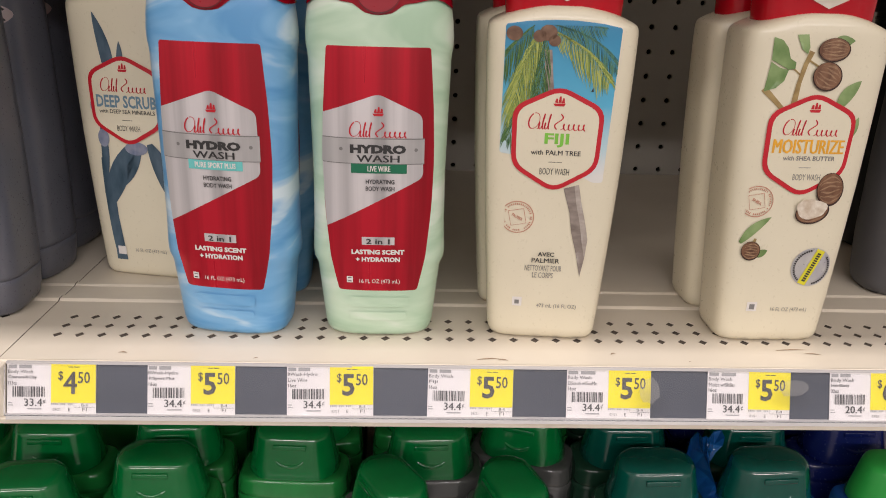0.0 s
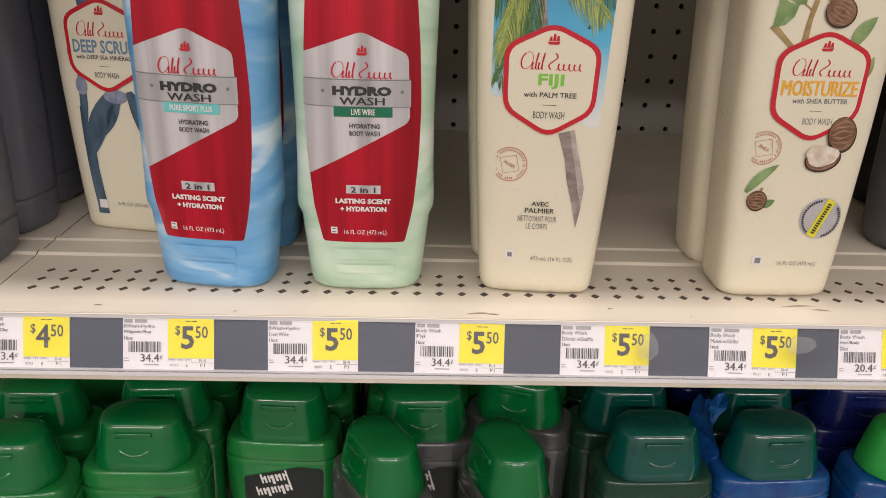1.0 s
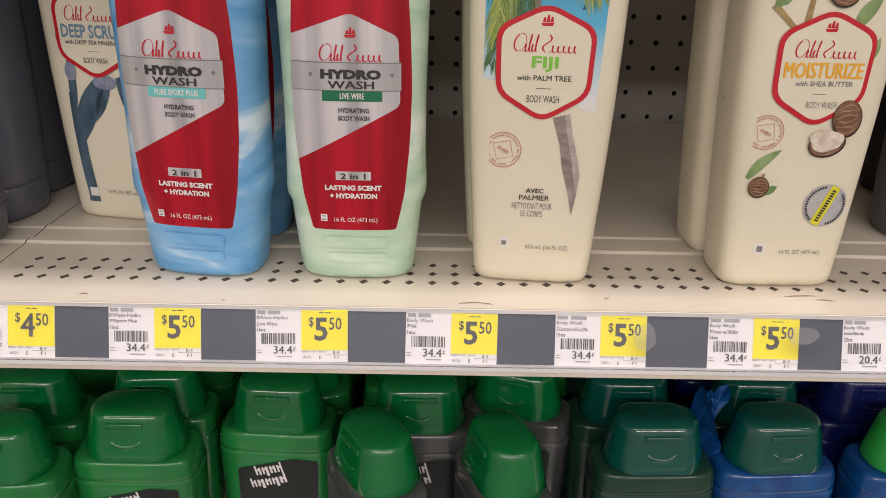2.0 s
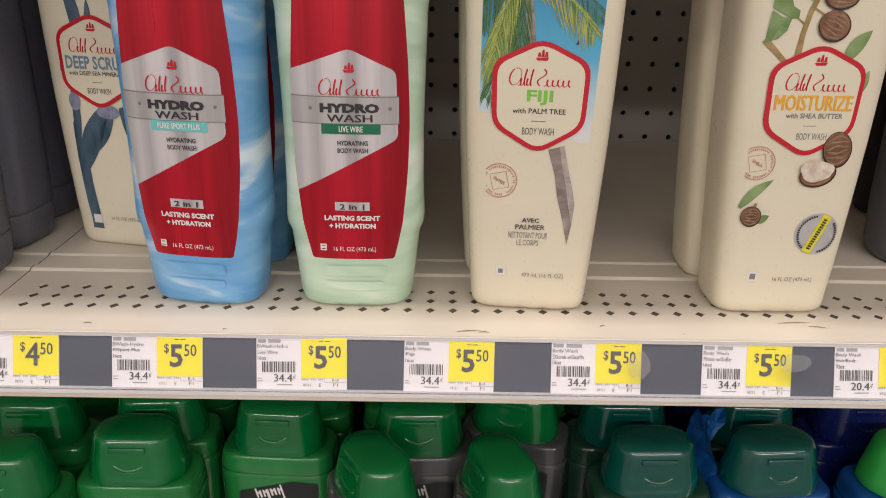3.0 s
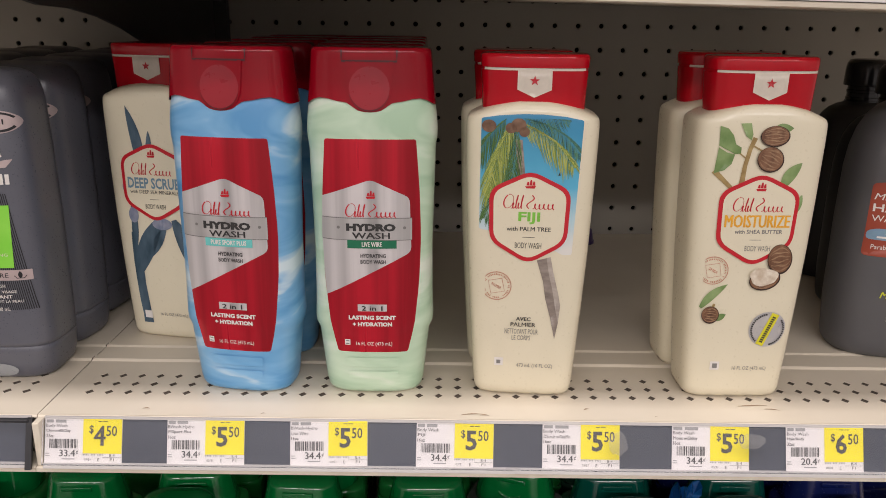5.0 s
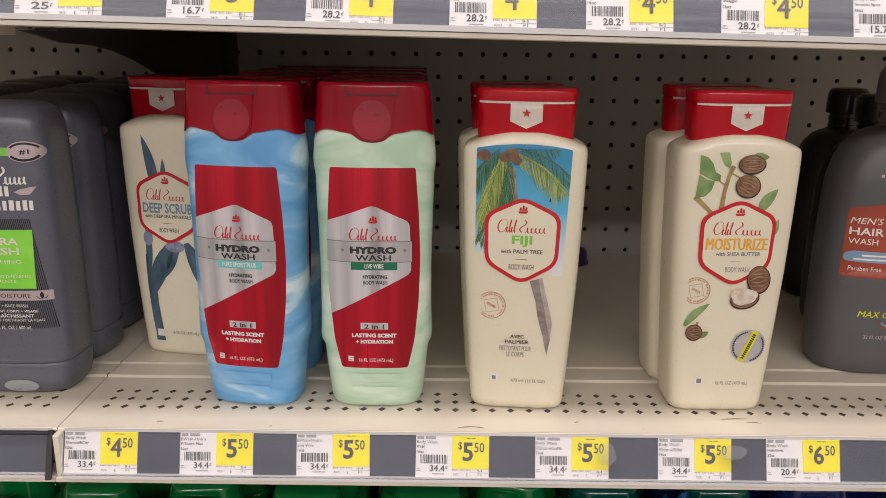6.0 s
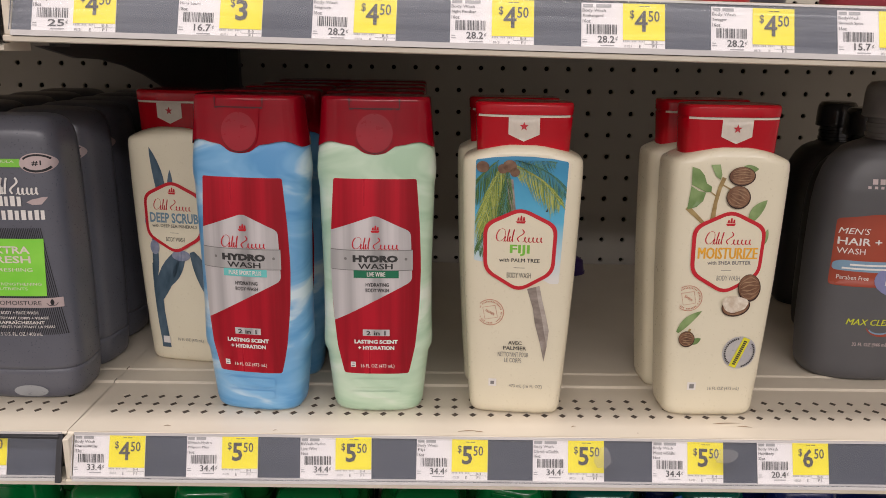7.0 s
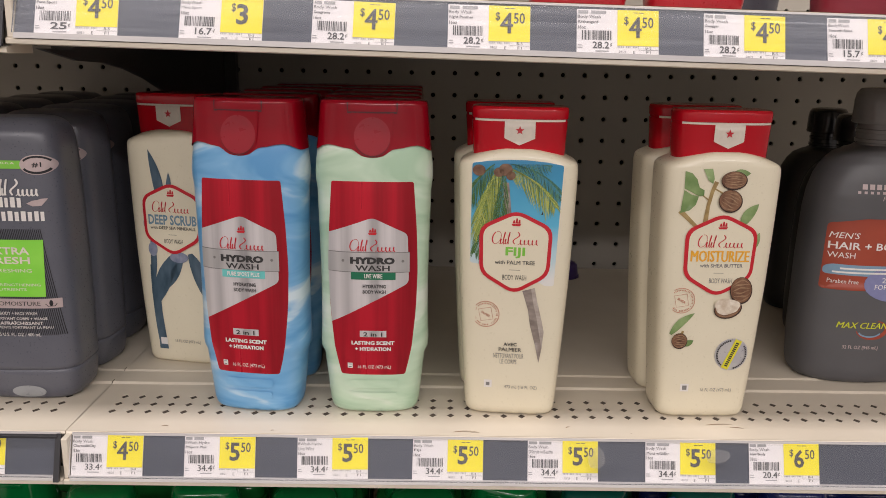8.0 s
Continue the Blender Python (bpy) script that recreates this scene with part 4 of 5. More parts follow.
def kelp_art(root):
    leaf = [blade(-0.0085, 0.130, -0.0175, 0.1790, 0.0085, -0.002), blade(-0.0040, 0.140, -0.0010, 0.1615, 0.0045, -0.001), blade(-0.021, 0.085, -0.0185, 0.013, 0.0075, 0.0015),
            blade(0.0015, 0.0955, -0.0190, 0.0500, 0.0140, -0.002), blade(-0.0190, 0.112, -0.0225, 0.060, 0.0055, 0.002), blade(0.0135, 0.0960, 0.0260, 0.0560, 0.0120, 0.002), blade(0.006, 0.090, -0.014, 0.062, 0.008, 0.001)]
    decals("kelp_print", FIJI, root, M_KELP, leaf + [[(-0.0195, 0.052), (-0.0150, 0.050), (-0.0115, 0.0125), (-0.0195, 0.0125)]], 1, "printed dark blue seaweed")
    decals("kelp_print", FIJI, root, M_KELP2, [oval(-0.0185, 0.0985, 0.004, 0.006), oval(0.004, 0.0925, 0.008, 0.0045), oval(-0.0235, 0.1195, 0.002, 0.004)], 2)
    decals("word", FIJI, root, M_SLATE, [words("DEEP SCRUB", 0.0005, 0.1232, 0.0415, 0.0082, 0.03)], 5, "slate blue printed words")
    decals("word", FIJI, root, M_INK, [words("with DEEP SEA MINERALS", 0.0005, 0.1167, 0.0385, 0.0026), rect(-0.0035, 0.1110, 0.0035, 0.1113), words("BODY WASH", 0.0005, 0.1058, 0.0160, 0.0036, 0.01)], 5)
    decals("word", FIJI, root, M_GREYINK, [words("16 FL OZ (473 mL)", 0.0065, 0.0200, 0.0225, 0.0033, 0.0)], 1, "pale grey small print")
    decal("white_square", FIJI, root, M_WHITE, [rect(-0.0178, 0.0165, -0.0118, 0.0225)], 2)


cream_bottle((0.1262, 0.5172, MID_Z), -5, "cream body wash bottle with palm tree label and red cap", palm_art)
cream_bottle((0.1235, 0.5665, MID_Z), -3, "plain-sided cream body wash bottle behind the palm one", None)
cream_bottle((0.2655, 0.5172, MID_Z), 1, "cream body wash bottle with shea nut label and store sticker", shea_art)
cream_bottle((0.2628, 0.5665, MID_Z), 2, "cream body wash bottle behind the shea nut one", None)
cream_bottle((-0.1370, 0.6075, MID_Z), -11, "cream body wash bottle with dark seaweed label and red cap", kelp_art)


def side_curve(z):
    return float(np.interp(z, [0.031, 0.05, 0.08, 0.11, 0.14, 0.174], [0.0228, 0.0272, 0.0302, 0.0312, 0.0302, 0.0278]))


def swirl_bottle(at, rz, label, body_mat, bar_mat, variant, art=True):
    root = thing("body_wash_bottle", label, "bottle", "swirled body wash bottles", at=at, rz=rz)
    part("body", HYDRO.mesh(), body_mat, root)
    cap = shade_edges(part("cap", wavy_cap(), M_MAROON, root, "dark red flip cap with a wavy hem"), 50)
    if not art:
        return root
    F = HYDRO
    tab = [(-0.0142, 0.2170), (-0.0135, 0.2030), (-0.0128, 0.1975)] + [(0.0125 * math.sin(a), 0.1982 - 0.0105 * math.cos(a)) for a in np.linspace(-1.35, 1.35, 14)] + [(0.0128, 0.1975), (0.0135, 0.2030), (0.0142, 0.2170)]
    decal("thumb_tab", HYDRO_CAP, cap, M_MAROON, [tab], 3)
    decal("thumb_dent", HYDRO_CAP, cap, M_MAROON2, [oval(0, 0.2015, 0.0122, 0.0128, 26)], 4, "matt round thumb dent")
    decal("hinge_groove", HYDRO_CAP, cap, M_GROOVE, stroke([(-0.0165, 0.2238), (-0.0165, 0.2172), (0.0165, 0.2172), (0.0165, 0.2238)], 0.0011), 3)
    decal("dent_groove", HYDRO_CAP, cap, M_GROOVE, stroke([(0.0124 * math.cos(a), 0.2013 + 0.0130 * math.sin(a)) for a in np.linspace(-2.9, -0.24, 20)], [0.0001 + 0.0004 * math.sin(math.pi * k / 19) for k in range(20)]), 5)
    zs = np.linspace(0.031, 0.1712, 14)
    panel = [(side_curve(z), z) for z in zs] + [(-side_curve(z), z) for z in reversed(zs)]
    decal("red_label", F, root, M_FOILRED, [rounded(panel, 0.0016, 3)], 0, "red foil front label with painted reflection bands")
    silver = [(-side_curve(0.136) - 0.0002, 0.1355), (0.0, 0.1465), (0.0242, 0.1352), (0.0252, 0.1000), (-side_curve(0.072) + 0.0002, 0.0705), (-side_curve(0.09), 0.09), (-side_curve(0.11), 0.11)]
    sil = silver[:1] + rounded(silver, 0.0035)[5:20] + silver[4:]
    decal("silver_badge", F, root, M_SILVER, [sil], 1, "silver hexagonal badge with painted reflection bands")
    decal("grey_band", F, root, M_SILVER2, [[(-side_curve(0.12) - 0.0002, 0.1222), (0.0256, 0.1222), (0.0256, 0.1080), (-side_curve(0.108) - 0.0002, 0.1080)]], 2)
    decal("band_edges", F, root, M_GREYINK, [rect(-0.0308, 0.1219, 0.0256, 0.1224), rect(-0.0308, 0.1078, 0.0256, 0.1082), oval(-0.0205, 0.1160, 0.0010, 0.0010, 10), oval(0.0210, 0.1160, 0.0010, 0.0010, 10)], 3)
    decal("brand_flourish", F, root, M_REDINK, script_mark(0.0005, 0.1268, 0.0340, 0.0090, 0.0007) + ship_mark(0.0, 0.1372, 0.0031), 3)
    decal("colour_bar", F, root, bar_mat, [rect(-0.0150, 0.1026, 0.0160, 0.1080)], 3)
    decals("word", F, root, M_INK, [words("HYDRO", 0.0, 0.1163, 0.0310, 0.0050, 0.065), words("WASH", 0.0, 0.1110, 0.0235, 0.0040, 0.05), words("HYDRATING", 0.0012, 0.0978, 0.0160, 0.0026, 0.02), words("BODY WASH", 0.0012, 0.0938, 0.0160, 0.0026, 0.02)], 4)
    decals("word", F, root, M_WHITE, [words(variant, 0.0005, 0.1053, 0.0235 if len(variant) > 10 else 0.0125, 0.0031, 0.03), words("LASTING SCENT", 0.0, 0.0558, 0.0305, 0.0030, 0.05), words("+ HYDRATION", 0.0, 0.0512, 0.0255, 0.0030, 0.05),
                                          words("16 FL OZ (473 mL)", 0.001, 0.0370, 0.0235, 0.0033, 0.01), rect(-0.0182, 0.0362, -0.0146, 0.0402)], 4, "white printed words")
    decal("two_in_one_plate", F, root, M_SILVER, [rect(-0.0093, 0.0600, 0.0095, 0.0648)], 1)
    decals("word", F, root, M_INK, [words("2 in 1", 0.0, 0.0624, 0.0135, 0.0032, 0.02), rect(-0.0175, 0.0370, -0.0153, 0.0375), rect(-0.0175, 0.0390, -0.0153, 0.0394)], 5)
    decal("foot_ridge", F, root, body_mat, [rect(-0.0175, 0.0205, 0.0180, 0.0268, 0.0022)], 3)
    decal("foot_ridge", F, root, body_mat, [rect(-0.0165, 0.0118, 0.0170, 0.0170, 0.0020)], 3)
    return root


blue = swirl_bottle((-0.0606, 0.5175, MID_Z), -9, "blue swirled body wash bottle with red foil label and red cap", M_BLUESW, M_TEALINK, "PURE SPORT PLUS")
mint = swirl_bottle((0.0256, 0.5175, MID_Z), 0, "mint swirled body wash bottle with red foil label and red cap", M_MINT, M_DKGREEN, "LIVE WIRE")
for k in range(1, 5):
    copy_thing(blue, pose(-0.0590 + 0.002 * k, 0.5175 + 0.060 * k, MID_Z, 0, 0, (-2, 2, 0, 3)[k - 1]))
    copy_thing(mint, pose(0.0215 - 0.001 * k, 0.5175 + 0.059 * k, MID_Z, 0, 0, (-4, 1, -2, 0)[k - 1]))

# ---- charcoal bottles on the neighbouring bay ----
CHAR = Form([(0, 0.0301, 0.020), (0.0012, 0.0341, 0.0240), (0.004, 0.0363, 0.0258), (0.010, 0.0376, 0.0270), (0.0238, 0.0386, 0.0277), (0.0242, 0.0382, 0.0273), (0.0250, 0.0382, 0.0273), (0.0254, 0.0388, 0.0279), (0.06, 0.0394, 0.0284), (0.11, 0.0394, 0.0284), (0.16, 0.0386, 0.0278),
             (0.182, 0.0380, 0.0272), (0.192, 0.0372, 0.0264), (0.1985, 0.0358, 0.0250), (0.2030, 0.0334, 0.0228), (0.2055, 0.0305, 0.0202), (0.2072, 0.0265, 0.0170), (0.2080, 0.0210, 0.0130), (0.2085, 0.0100, 0.006)], 3.8)


def letter_bars(u, z, widths, height, gap=0.0012):
    """A row of plain upright bars in place of a brand line."""
    out = []
    for w in widths:
        out += [rect(u, z, u + w * 0.42, z + height), rect(u + w * 0.60, z, u + w * 0.95, z + height * 0.94)]
        u += w + gap
    return out


def charcoal_bottle(at, rz, label, art):
    root = thing("body_wash_bottle", label, "bottle", "charcoal body wash bottles", at=at, rz=rz)
    part("body", CHAR.mesh(0.0246), M_CHARCOAL, root)
    foot = part("foot_cap", CHAR.mesh(0, 0.0244), M_CHARCOAL, root, "charcoal flip cap forming the foot")
    if not art:
        return root
    F = CHAR
    # Pale oval paints the reflection in the foot cap's thumb recess.
    decal("thumb_tab", F, foot, M_TABGLINT, [oval(0.003, 0.0075, 0.0125, 0.0050)], 2, "oval thumb recess with a painted pale reflection")
    stripes = [[(u, 0.131), (u + 0.00055, 0.131), (u + 0.00055 + 0.010, 0.052), (u + 0.010, 0.052)] for u in np.arange(-0.033, 0.0245, 0.00125)]
    decal("stripe_print", F, root, M_GLOSSBLK, stripes, 0, "fine black diagonal stripes", 0.008)
    decal("green_panel", F, root, M_FRESH, [[(-0.028, 0.0815), (0.0232, 0.0815), (0.0250, 0.1235), (-0.028, 0.1235)]], 2, "bright green flavour panel")
    decal("rose_strip", F, root, M_BADGE, [rect(-0.033, 0.0728, 0.0330, 0.0800, 0.0006)], 2)
    decal("badge", F, root, M_BADGE, [oval(0.0255, 0.1765, 0.0112, 0.0070, 26)], 2, "rose silver oval badge")
    decal("badge_bars", F, root, M_GLOSSBLK, stroke([(0.0255 + 0.0095 * math.cos(a), 0.1765 + 0.0056 * math.sin(a)) for a in np.linspace(0.5, 2.64, 14)], 0.0013) + stroke([(0.0255 + 0.0095 * math.cos(a), 0.1765 - 0.0056 * math.sin(a)) for a in np.linspace(0.5, 2.64, 14)], 0.0016) + [words("#1", 0.0255, 0.1765, 0.0058, 0.0036)], 3)
    decal("formula_bar", F, root, M_LEAFGREEN, [rect(-0.010, 0.1738, 0.0150, 0.1795)], 2)
    decal("bird_mark", F, root, M_BADGE, [[(0.0165, 0.1495), (0.0205, 0.1475), (0.0262, 0.1478), (0.0292, 0.1512), (0.0305, 0.1530), (0.0265, 0.1528), (0.0235, 0.1520), (0.0205, 0.1515)]], 2)
    decal("brand_flourish", F, root, M_WHITE, script_mark(0.0085, 0.1605, 0.0370, 0.0125, 0.0013), 2)
    decals("word", F, root, M_WHITE, [*letter_bars(-0.0125, 0.1467, (0.0088, 0.0068, 0.0078), 0.0072), *letter_bars(-0.0145, 0.1370, (0.0070, 0.0080, 0.0080, 0.0078, 0.0066), 0.0070), words("BODY + FACE WASH", 0.0025, 0.0690, 0.0265, 0.0022), words("NETTOYANT CORPS + VISAGE", 0.0025, 0.0650, 0.0400, 0.0019),
                                          words("RAFRAÎCHISSANT", 0.0030, 0.0618, 0.0330, 0.0030), words("NUTRIMENTS FORTIFIANT LA PEAU", 0.0020, 0.0583, 0.0480, 0.0019), words("13.5 U.S. FL. OZ / 400 mL", 0.0005, 0.0528, 0.0330, 0.0026, 0.0)], 2)
    decals("word", F, root, M_CAPWHITE, [words("EXTRA", 0.0, 0.1155, 0.0300, 0.0052, 0.02), words("FRESH", 0.0, 0.1085, 0.0300, 0.0052, 0.02), words("REFRESHING", -0.001, 0.1010, 0.0330, 0.0026, 0.0), words("SKIN-STRENGTHENING", -0.001, 0.0905, 0.0430, 0.0020, 0.0), words("NUTRIENTS", -0.001, 0.0870, 0.0230, 0.0020, 0.0), words("FORMULA", 0.0010, 0.1777, 0.0200, 0.0015, 0.0)], 3)
    decals("word", F, root, M_GLOSSBLK, [words("MICROMOISTURE", -0.0020, 0.0764, 0.0420, 0.0032, 0.0), blade(0.0262, 0.0745, 0.0262, 0.0792, 0.0026), *stroke([(0.0225, 0.0762), (0.024, 0.0744), (0.0285, 0.0744), (0.0298, 0.0762)], 0.0005)], 3)
    return root


char = charcoal_bottle((-0.2335, 0.5375, MID_Z), 0, "charcoal body wash bottle with green panel, standing on its cap", True)
for k in range(1, 6):
    copy_thing(char, pose(-0.2305 - 0.0045 * k, 0.5375 + 0.062 * k, MID_Z, 0, 0, (-9, -7, -10, -6, -8)[k - 1]))
for k in range(0, 6):
    copy_thing(char, pose(-0.3250 - 0.002 * k, 0.5375 + 0.062 * k, MID_Z, 0, 0, (1, 2, -1, 3, 0, 1)[k]))

# ---- large slate bottles ----
SLATE = Form([(0, 0.042, 0.024), (0.0015, 0.0465, 0.0280), (0.005, 0.0490, 0.0300), (0.012, 0.0505, 0.0312), (0.04, 0.0520, 0.0320), (0.10, 0.0522, 0.0320), (0.140, 0.0512, 0.0315), (0.155, 0.0495, 0.0305), (0.168, 0.0460, 0.0285),
              (0.178, 0.0405, 0.0262), (0.185, 0.0335, 0.0235), (0.189, 0.0250, 0.0200), (0.1905, 0.0190, 0.0175), (0.192, 0.0172, 0.0172)], 2.6)
SLATE_NECK = Form([(0.190, 0.0172, 0.0172), (0.1935, 0.0172, 0.0172), (0.1940, 0.0180, 0.0180), (0.1965, 0.0180, 0.0180), (0.1970, 0.0172, 0.0172), (0.2010, 0.0172, 0.0172), (0.2015, 0.0178, 0.0178), (0.2040, 0.0178, 0.0178), (0.2045, 0.0170, 0.0170), (0.212, 0.0170, 0.0170)], 2.0)
SLATE_CAP = Form([(0.2085, 0.0212, 0.0212), (0.2095, 0.0218, 0.0218), (0.226, 0.0214, 0.0214), (0.2315, 0.0205, 0.0205), (0.2350, 0.0180, 0.0180), (0.2360, 0.013, 0.013)], 2.0)


M_BLACKCAP = material("black_cap_plastic", (0.020, 0.019, 0.022), 0.16, 0, None, 60, 0.9, 0.2, 120)
M_BLACKBOT = material("black_bottle_plastic", (0.016, 0.015, 0.017), 0.35, 0, None, 40, 0.9)


def slate_bottle(at, rz, label, art=True, cap_mat=None, body_mat=None):
    root = thing("hair_wash_bottle", label, "bottle", "slate wash bottles", at=at, rz=rz)
    part("body", SLATE.mesh(), body_mat or M_GREYBOT, root)
    shade_edges(part("neck", SLATE_NECK.mesh(), cap_mat or M_FROST, root, "ringed translucent neck"), 40)
    part("cap", SLATE_CAP.mesh(), cap_mat or M_FROST, root, "frosted translucent cap")
    if not art:
        return root
    F = SLATE
    decal("rust_label", F, root, M_RUST, [rounded([(-0.0440, 0.0800), (0.0440, 0.0800), (0.0430, 0.1330), (0.018, 0.1375), (-0.018, 0.1375), (-0.0430, 0.1330)], 0.003)], 0, "rust red front label")
    decal("blue_swoosh", F, root, M_STEELBLUE, [rounded([(-0.0430, 0.0925), (0.0350, 0.0910), (0.0350, 0.1000), (-0.0380, 0.1008), (-0.0430, 0.0985)], 0.003)], 1)
    decal("violet_lens", F, root, M_PERI, [oval(0.014, 0.0860, 0.0270, 0.0150, 28)], 1)
    decals("word", F, root, M_WHITE, [words("MEN'S", -0.0310, 0.1240, 0.0200, 0.0048, 0.01, 0, 0.25), words("HAIR + BODY", -0.0110, 0.1158, 0.0610, 0.0058, 0.015), words("WASH", -0.0320, 0.1082, 0.0190, 0.0046, 0.0), words("Paraben Free", -0.0285, 0.0872, 0.0220, 0.0034, 0.0),
                                          words("2-in-1", 0.0080, 0.0890, 0.0150, 0.0040, 0.0), words("FORMULA", 0.0080, 0.0835, 0.0250, 0.0040, 0.01), rect(-0.032, 0.0968, 0.008, 0.0982), rect(-0.037, 0.0938, 0.014, 0.0952)], 2, "white printed words")
    decals("word", F, root, M_BADGE, [words("FOR MEN", 0.0030, 0.1535, 0.0200, 0.0036, 0.01, 0, 0.2), *[rect(-0.0230 + 0.0052 * k, 0.1602, -0.0230 + 0.0052 * k + 0.0036, 0.1642) for k in range(9)], *[rect(-0.0260 + 0.0045 * k, 0.1568, -0.0260 + 0.0045 * k + 0.0022, 0.1588) for k in range(12)], words("32 FL OZ (946 mL)", -0.0085, 0.0325, 0.0280, 0.0038, 0.015)], 1, "pale silver printed words")
    decal("red_arc", F, root, M_RUST, stroke([(-0.002 + 0.012 * math.cos(a), 0.0485 + 0.0075 * math.sin(a)) for a in np.linspace(-2.9, 1.2, 22)], [0.0004 + 0.0030 * math.sin(math.pi * k / 21) for k in range(22)]), 0)
    decal("blue_arc", F, root, M_STEELBLUE, stroke([(-0.003 + 0.009 * math.cos(a), 0.0470 + 0.0050 * math.sin(a)) for a in np.linspace(-2.8, -0.4, 14)], 0.0012), 1)
    decals("word", F, root, M_NEON, [words("MAX CLEAN", -0.0090, 0.0515, 0.0390, 0.0050, 0.015, 0, 0.25)], 2, "yellow green printed words")
    return root


slate_bottle((0.4190, 0.5910, MID_Z), 0, "large slate grey hair and body wash bottle with rust label")
for x, y, turn in ((0.4520, 0.690, 3), (0.4660, 0.775, 0)):
    behind = slate_bottle((x, y, MID_Z), turn, "smaller black wash bottle behind the slate grey one", False, M_BLACKCAP, M_BLACKBOT)
    behind.scale = (0.86, 0.9, 0.885)


# ---- price tags ----
def price_tag(right, top, shelf_z, front, dollars, cents, unit, lines, name_bar, tilt=0.0):
    slope = math.degrees(math.atan(0.34))
    root = thing("price_tag", "white and yellow paper price tag in the shelf channel", "price tag", "price tags")
    w, h = 0.0485, 0.0280
    root.matrix_basis = pose(right - w, strip_y(front, top, shelf_z) - 0.0004, top, -slope, tilt + random.Random(int(right * 5000)).uniform(-0.7, 0.7), 0)
    F = Flat()
    bm = add_box(bmesh.new(), 0, w, -0.0002, 0.0002, -h, 0)
    part("card", bm, M_PAPER, root, "", False)
    decal("price_panel", F, root, M_YELLOW, [rect(0.0240, -0.0217, w - 0.0001, -0.0001)], 1, "bright yellow price panel")
    shift = 0.0 if cents else 0.002
    big = [words("$", 0.0293 + shift, -0.0068, 0.0027, 0.0056, 0.012), words(dollars, 0.0345 + shift, -0.0105, 0.0070, 0.0124, 0.024)]
    if cents:
        big.append(words(cents, 0.0420, -0.0075, 0.0066, 0.0066, 0.01))
    big += [rect(0.0335, -0.0019, 0.0360, -0.0015), rect(0.0366, -0.0019, 0.0395, -0.0015)]
    decals("price_figure", F, root, M_GREYDARK, big, 2)
    small = []
    names = [rect(0.0008, -0.0027, 0.0008 + 0.36 * name_bar, -0.0008), rect(0.0008 + 0.46 * name_bar, -0.0027, 0.0008 + name_bar, -0.0008)]
    small.append(words(lines[0], 0.0008 + 0.00145 * len(lines[0]) / 2, -0.0048, 0.00150 * len(lines[0]), 0.0025, 0.012))
    small.append(words(lines[1], 0.0008 + 0.00118 * len(lines[1]) / 2, -0.0078, 0.00118 * len(lines[1]), 0.0022, 0.012))
    small.append(words(lines[2], 0.0008 + 0.0022, -0.0109, 0.0046, 0.0021, 0.012))
    rng = random.Random(len(lines[1]) + int(right * 1000))
    u = 0.0030
    while u < 0.0205:
        b = rng.choice((0.00025, 0.00045, 0.0007))
        small.append(rect(u, -0.0186, u + b, -0.0128))
        u += b + rng.choice((0.00025, 0.00035, 0.0006))
    small.append(words(unit, 0.0143, -0.0216, 0.0098, 0.0042, 0.02))
    small.append(words("¢", 0.0204, -0.0212, 0.0013, 0.0028, 0.0))
    pale = [rect(0.0110, -0.0255, 0.0190, -0.0249), rect(0.0006, -0.0221, 0.0030, -0.0216), rect(0.0006, -0.0235, 0.0034, -0.0230)]
    small += [words("B-4" if shelf_z < 1.1 else "B-5", 0.0424, -0.0228, 0.0034, 0.0016, 0.0), words("E", 0.0340, -0.0255, 0.0011, 0.0018, 0.0), words("F1", 0.0424, -0.0254, 0.0024, 0.0017, 0.0), words("03/21", 0.0270, -0.0254, 0.0040, 0.0014, 0.0)]
    pale += [rect(0.0242 + 0.0010 * k, -0.0229, 0.0242 + 0.0010 * k + 0.0006, -0.0220) for k in range(12) if k not in (4, 8)]
    small += stroke([(0.0366, -0.0218), (0.0366, -0.0241), (0.0482, -0.0241)], 0.00018)
    decal("small_print", F, root, M_GREYDARK, small, 1)
    decal("pale_print", F, root, M_PALE, pale + names, 1)
    return root


M_GREYDARK = ink("dark_grey_print", (0.085, 0.08, 0.08), 0.5)
M_PALE = ink("pale_grey_print", (0.36, 0.35, 0.34))
LOW_TAGS = [(-0.1292, "4", "50", "33.4", ("Body Wash", "Charcoal&Clay", "13.5oz"), 0.0125), (-0.0525, "5", "50", "34.4", ("BWash-Hydro", "P/Sport Plus", "16oz"), 0.0122), (0.0247, "5", "50", "34.4", ("BWash-Hydro", "Live Wire", "16oz"), 0.0122),
            (0.1041, "5", "50", "34.4", ("Body Wash", "Fiji", "16oz"), 0.0122), (0.1832, "5", "50", "34.4", ("Body Wash", "DScrub w/SeaMn", "16oz"), 0.0155), (0.2646, "5", "50", "34.4", ("Body Wash", "Moist w/ShBtr", "16oz"), 0.0155), (0.3361, "6", "50", "20.4", ("Body Wash", "Hair/Body", "32oz"), 0.0112)]
for right, dollars, cents, unit, lines, bar in LOW_TAGS:
    price_tag(right, 0.9982, MID_Z, FRONT_Y, dollars, cents, unit, lines, bar, 0.0)
price_tag(-0.2230, 0.9985, MID_Z, FRONT_Y, "4", "50", "33.4", ("Body Wash", "Extra Fresh", "13.5oz"), 0.0125)
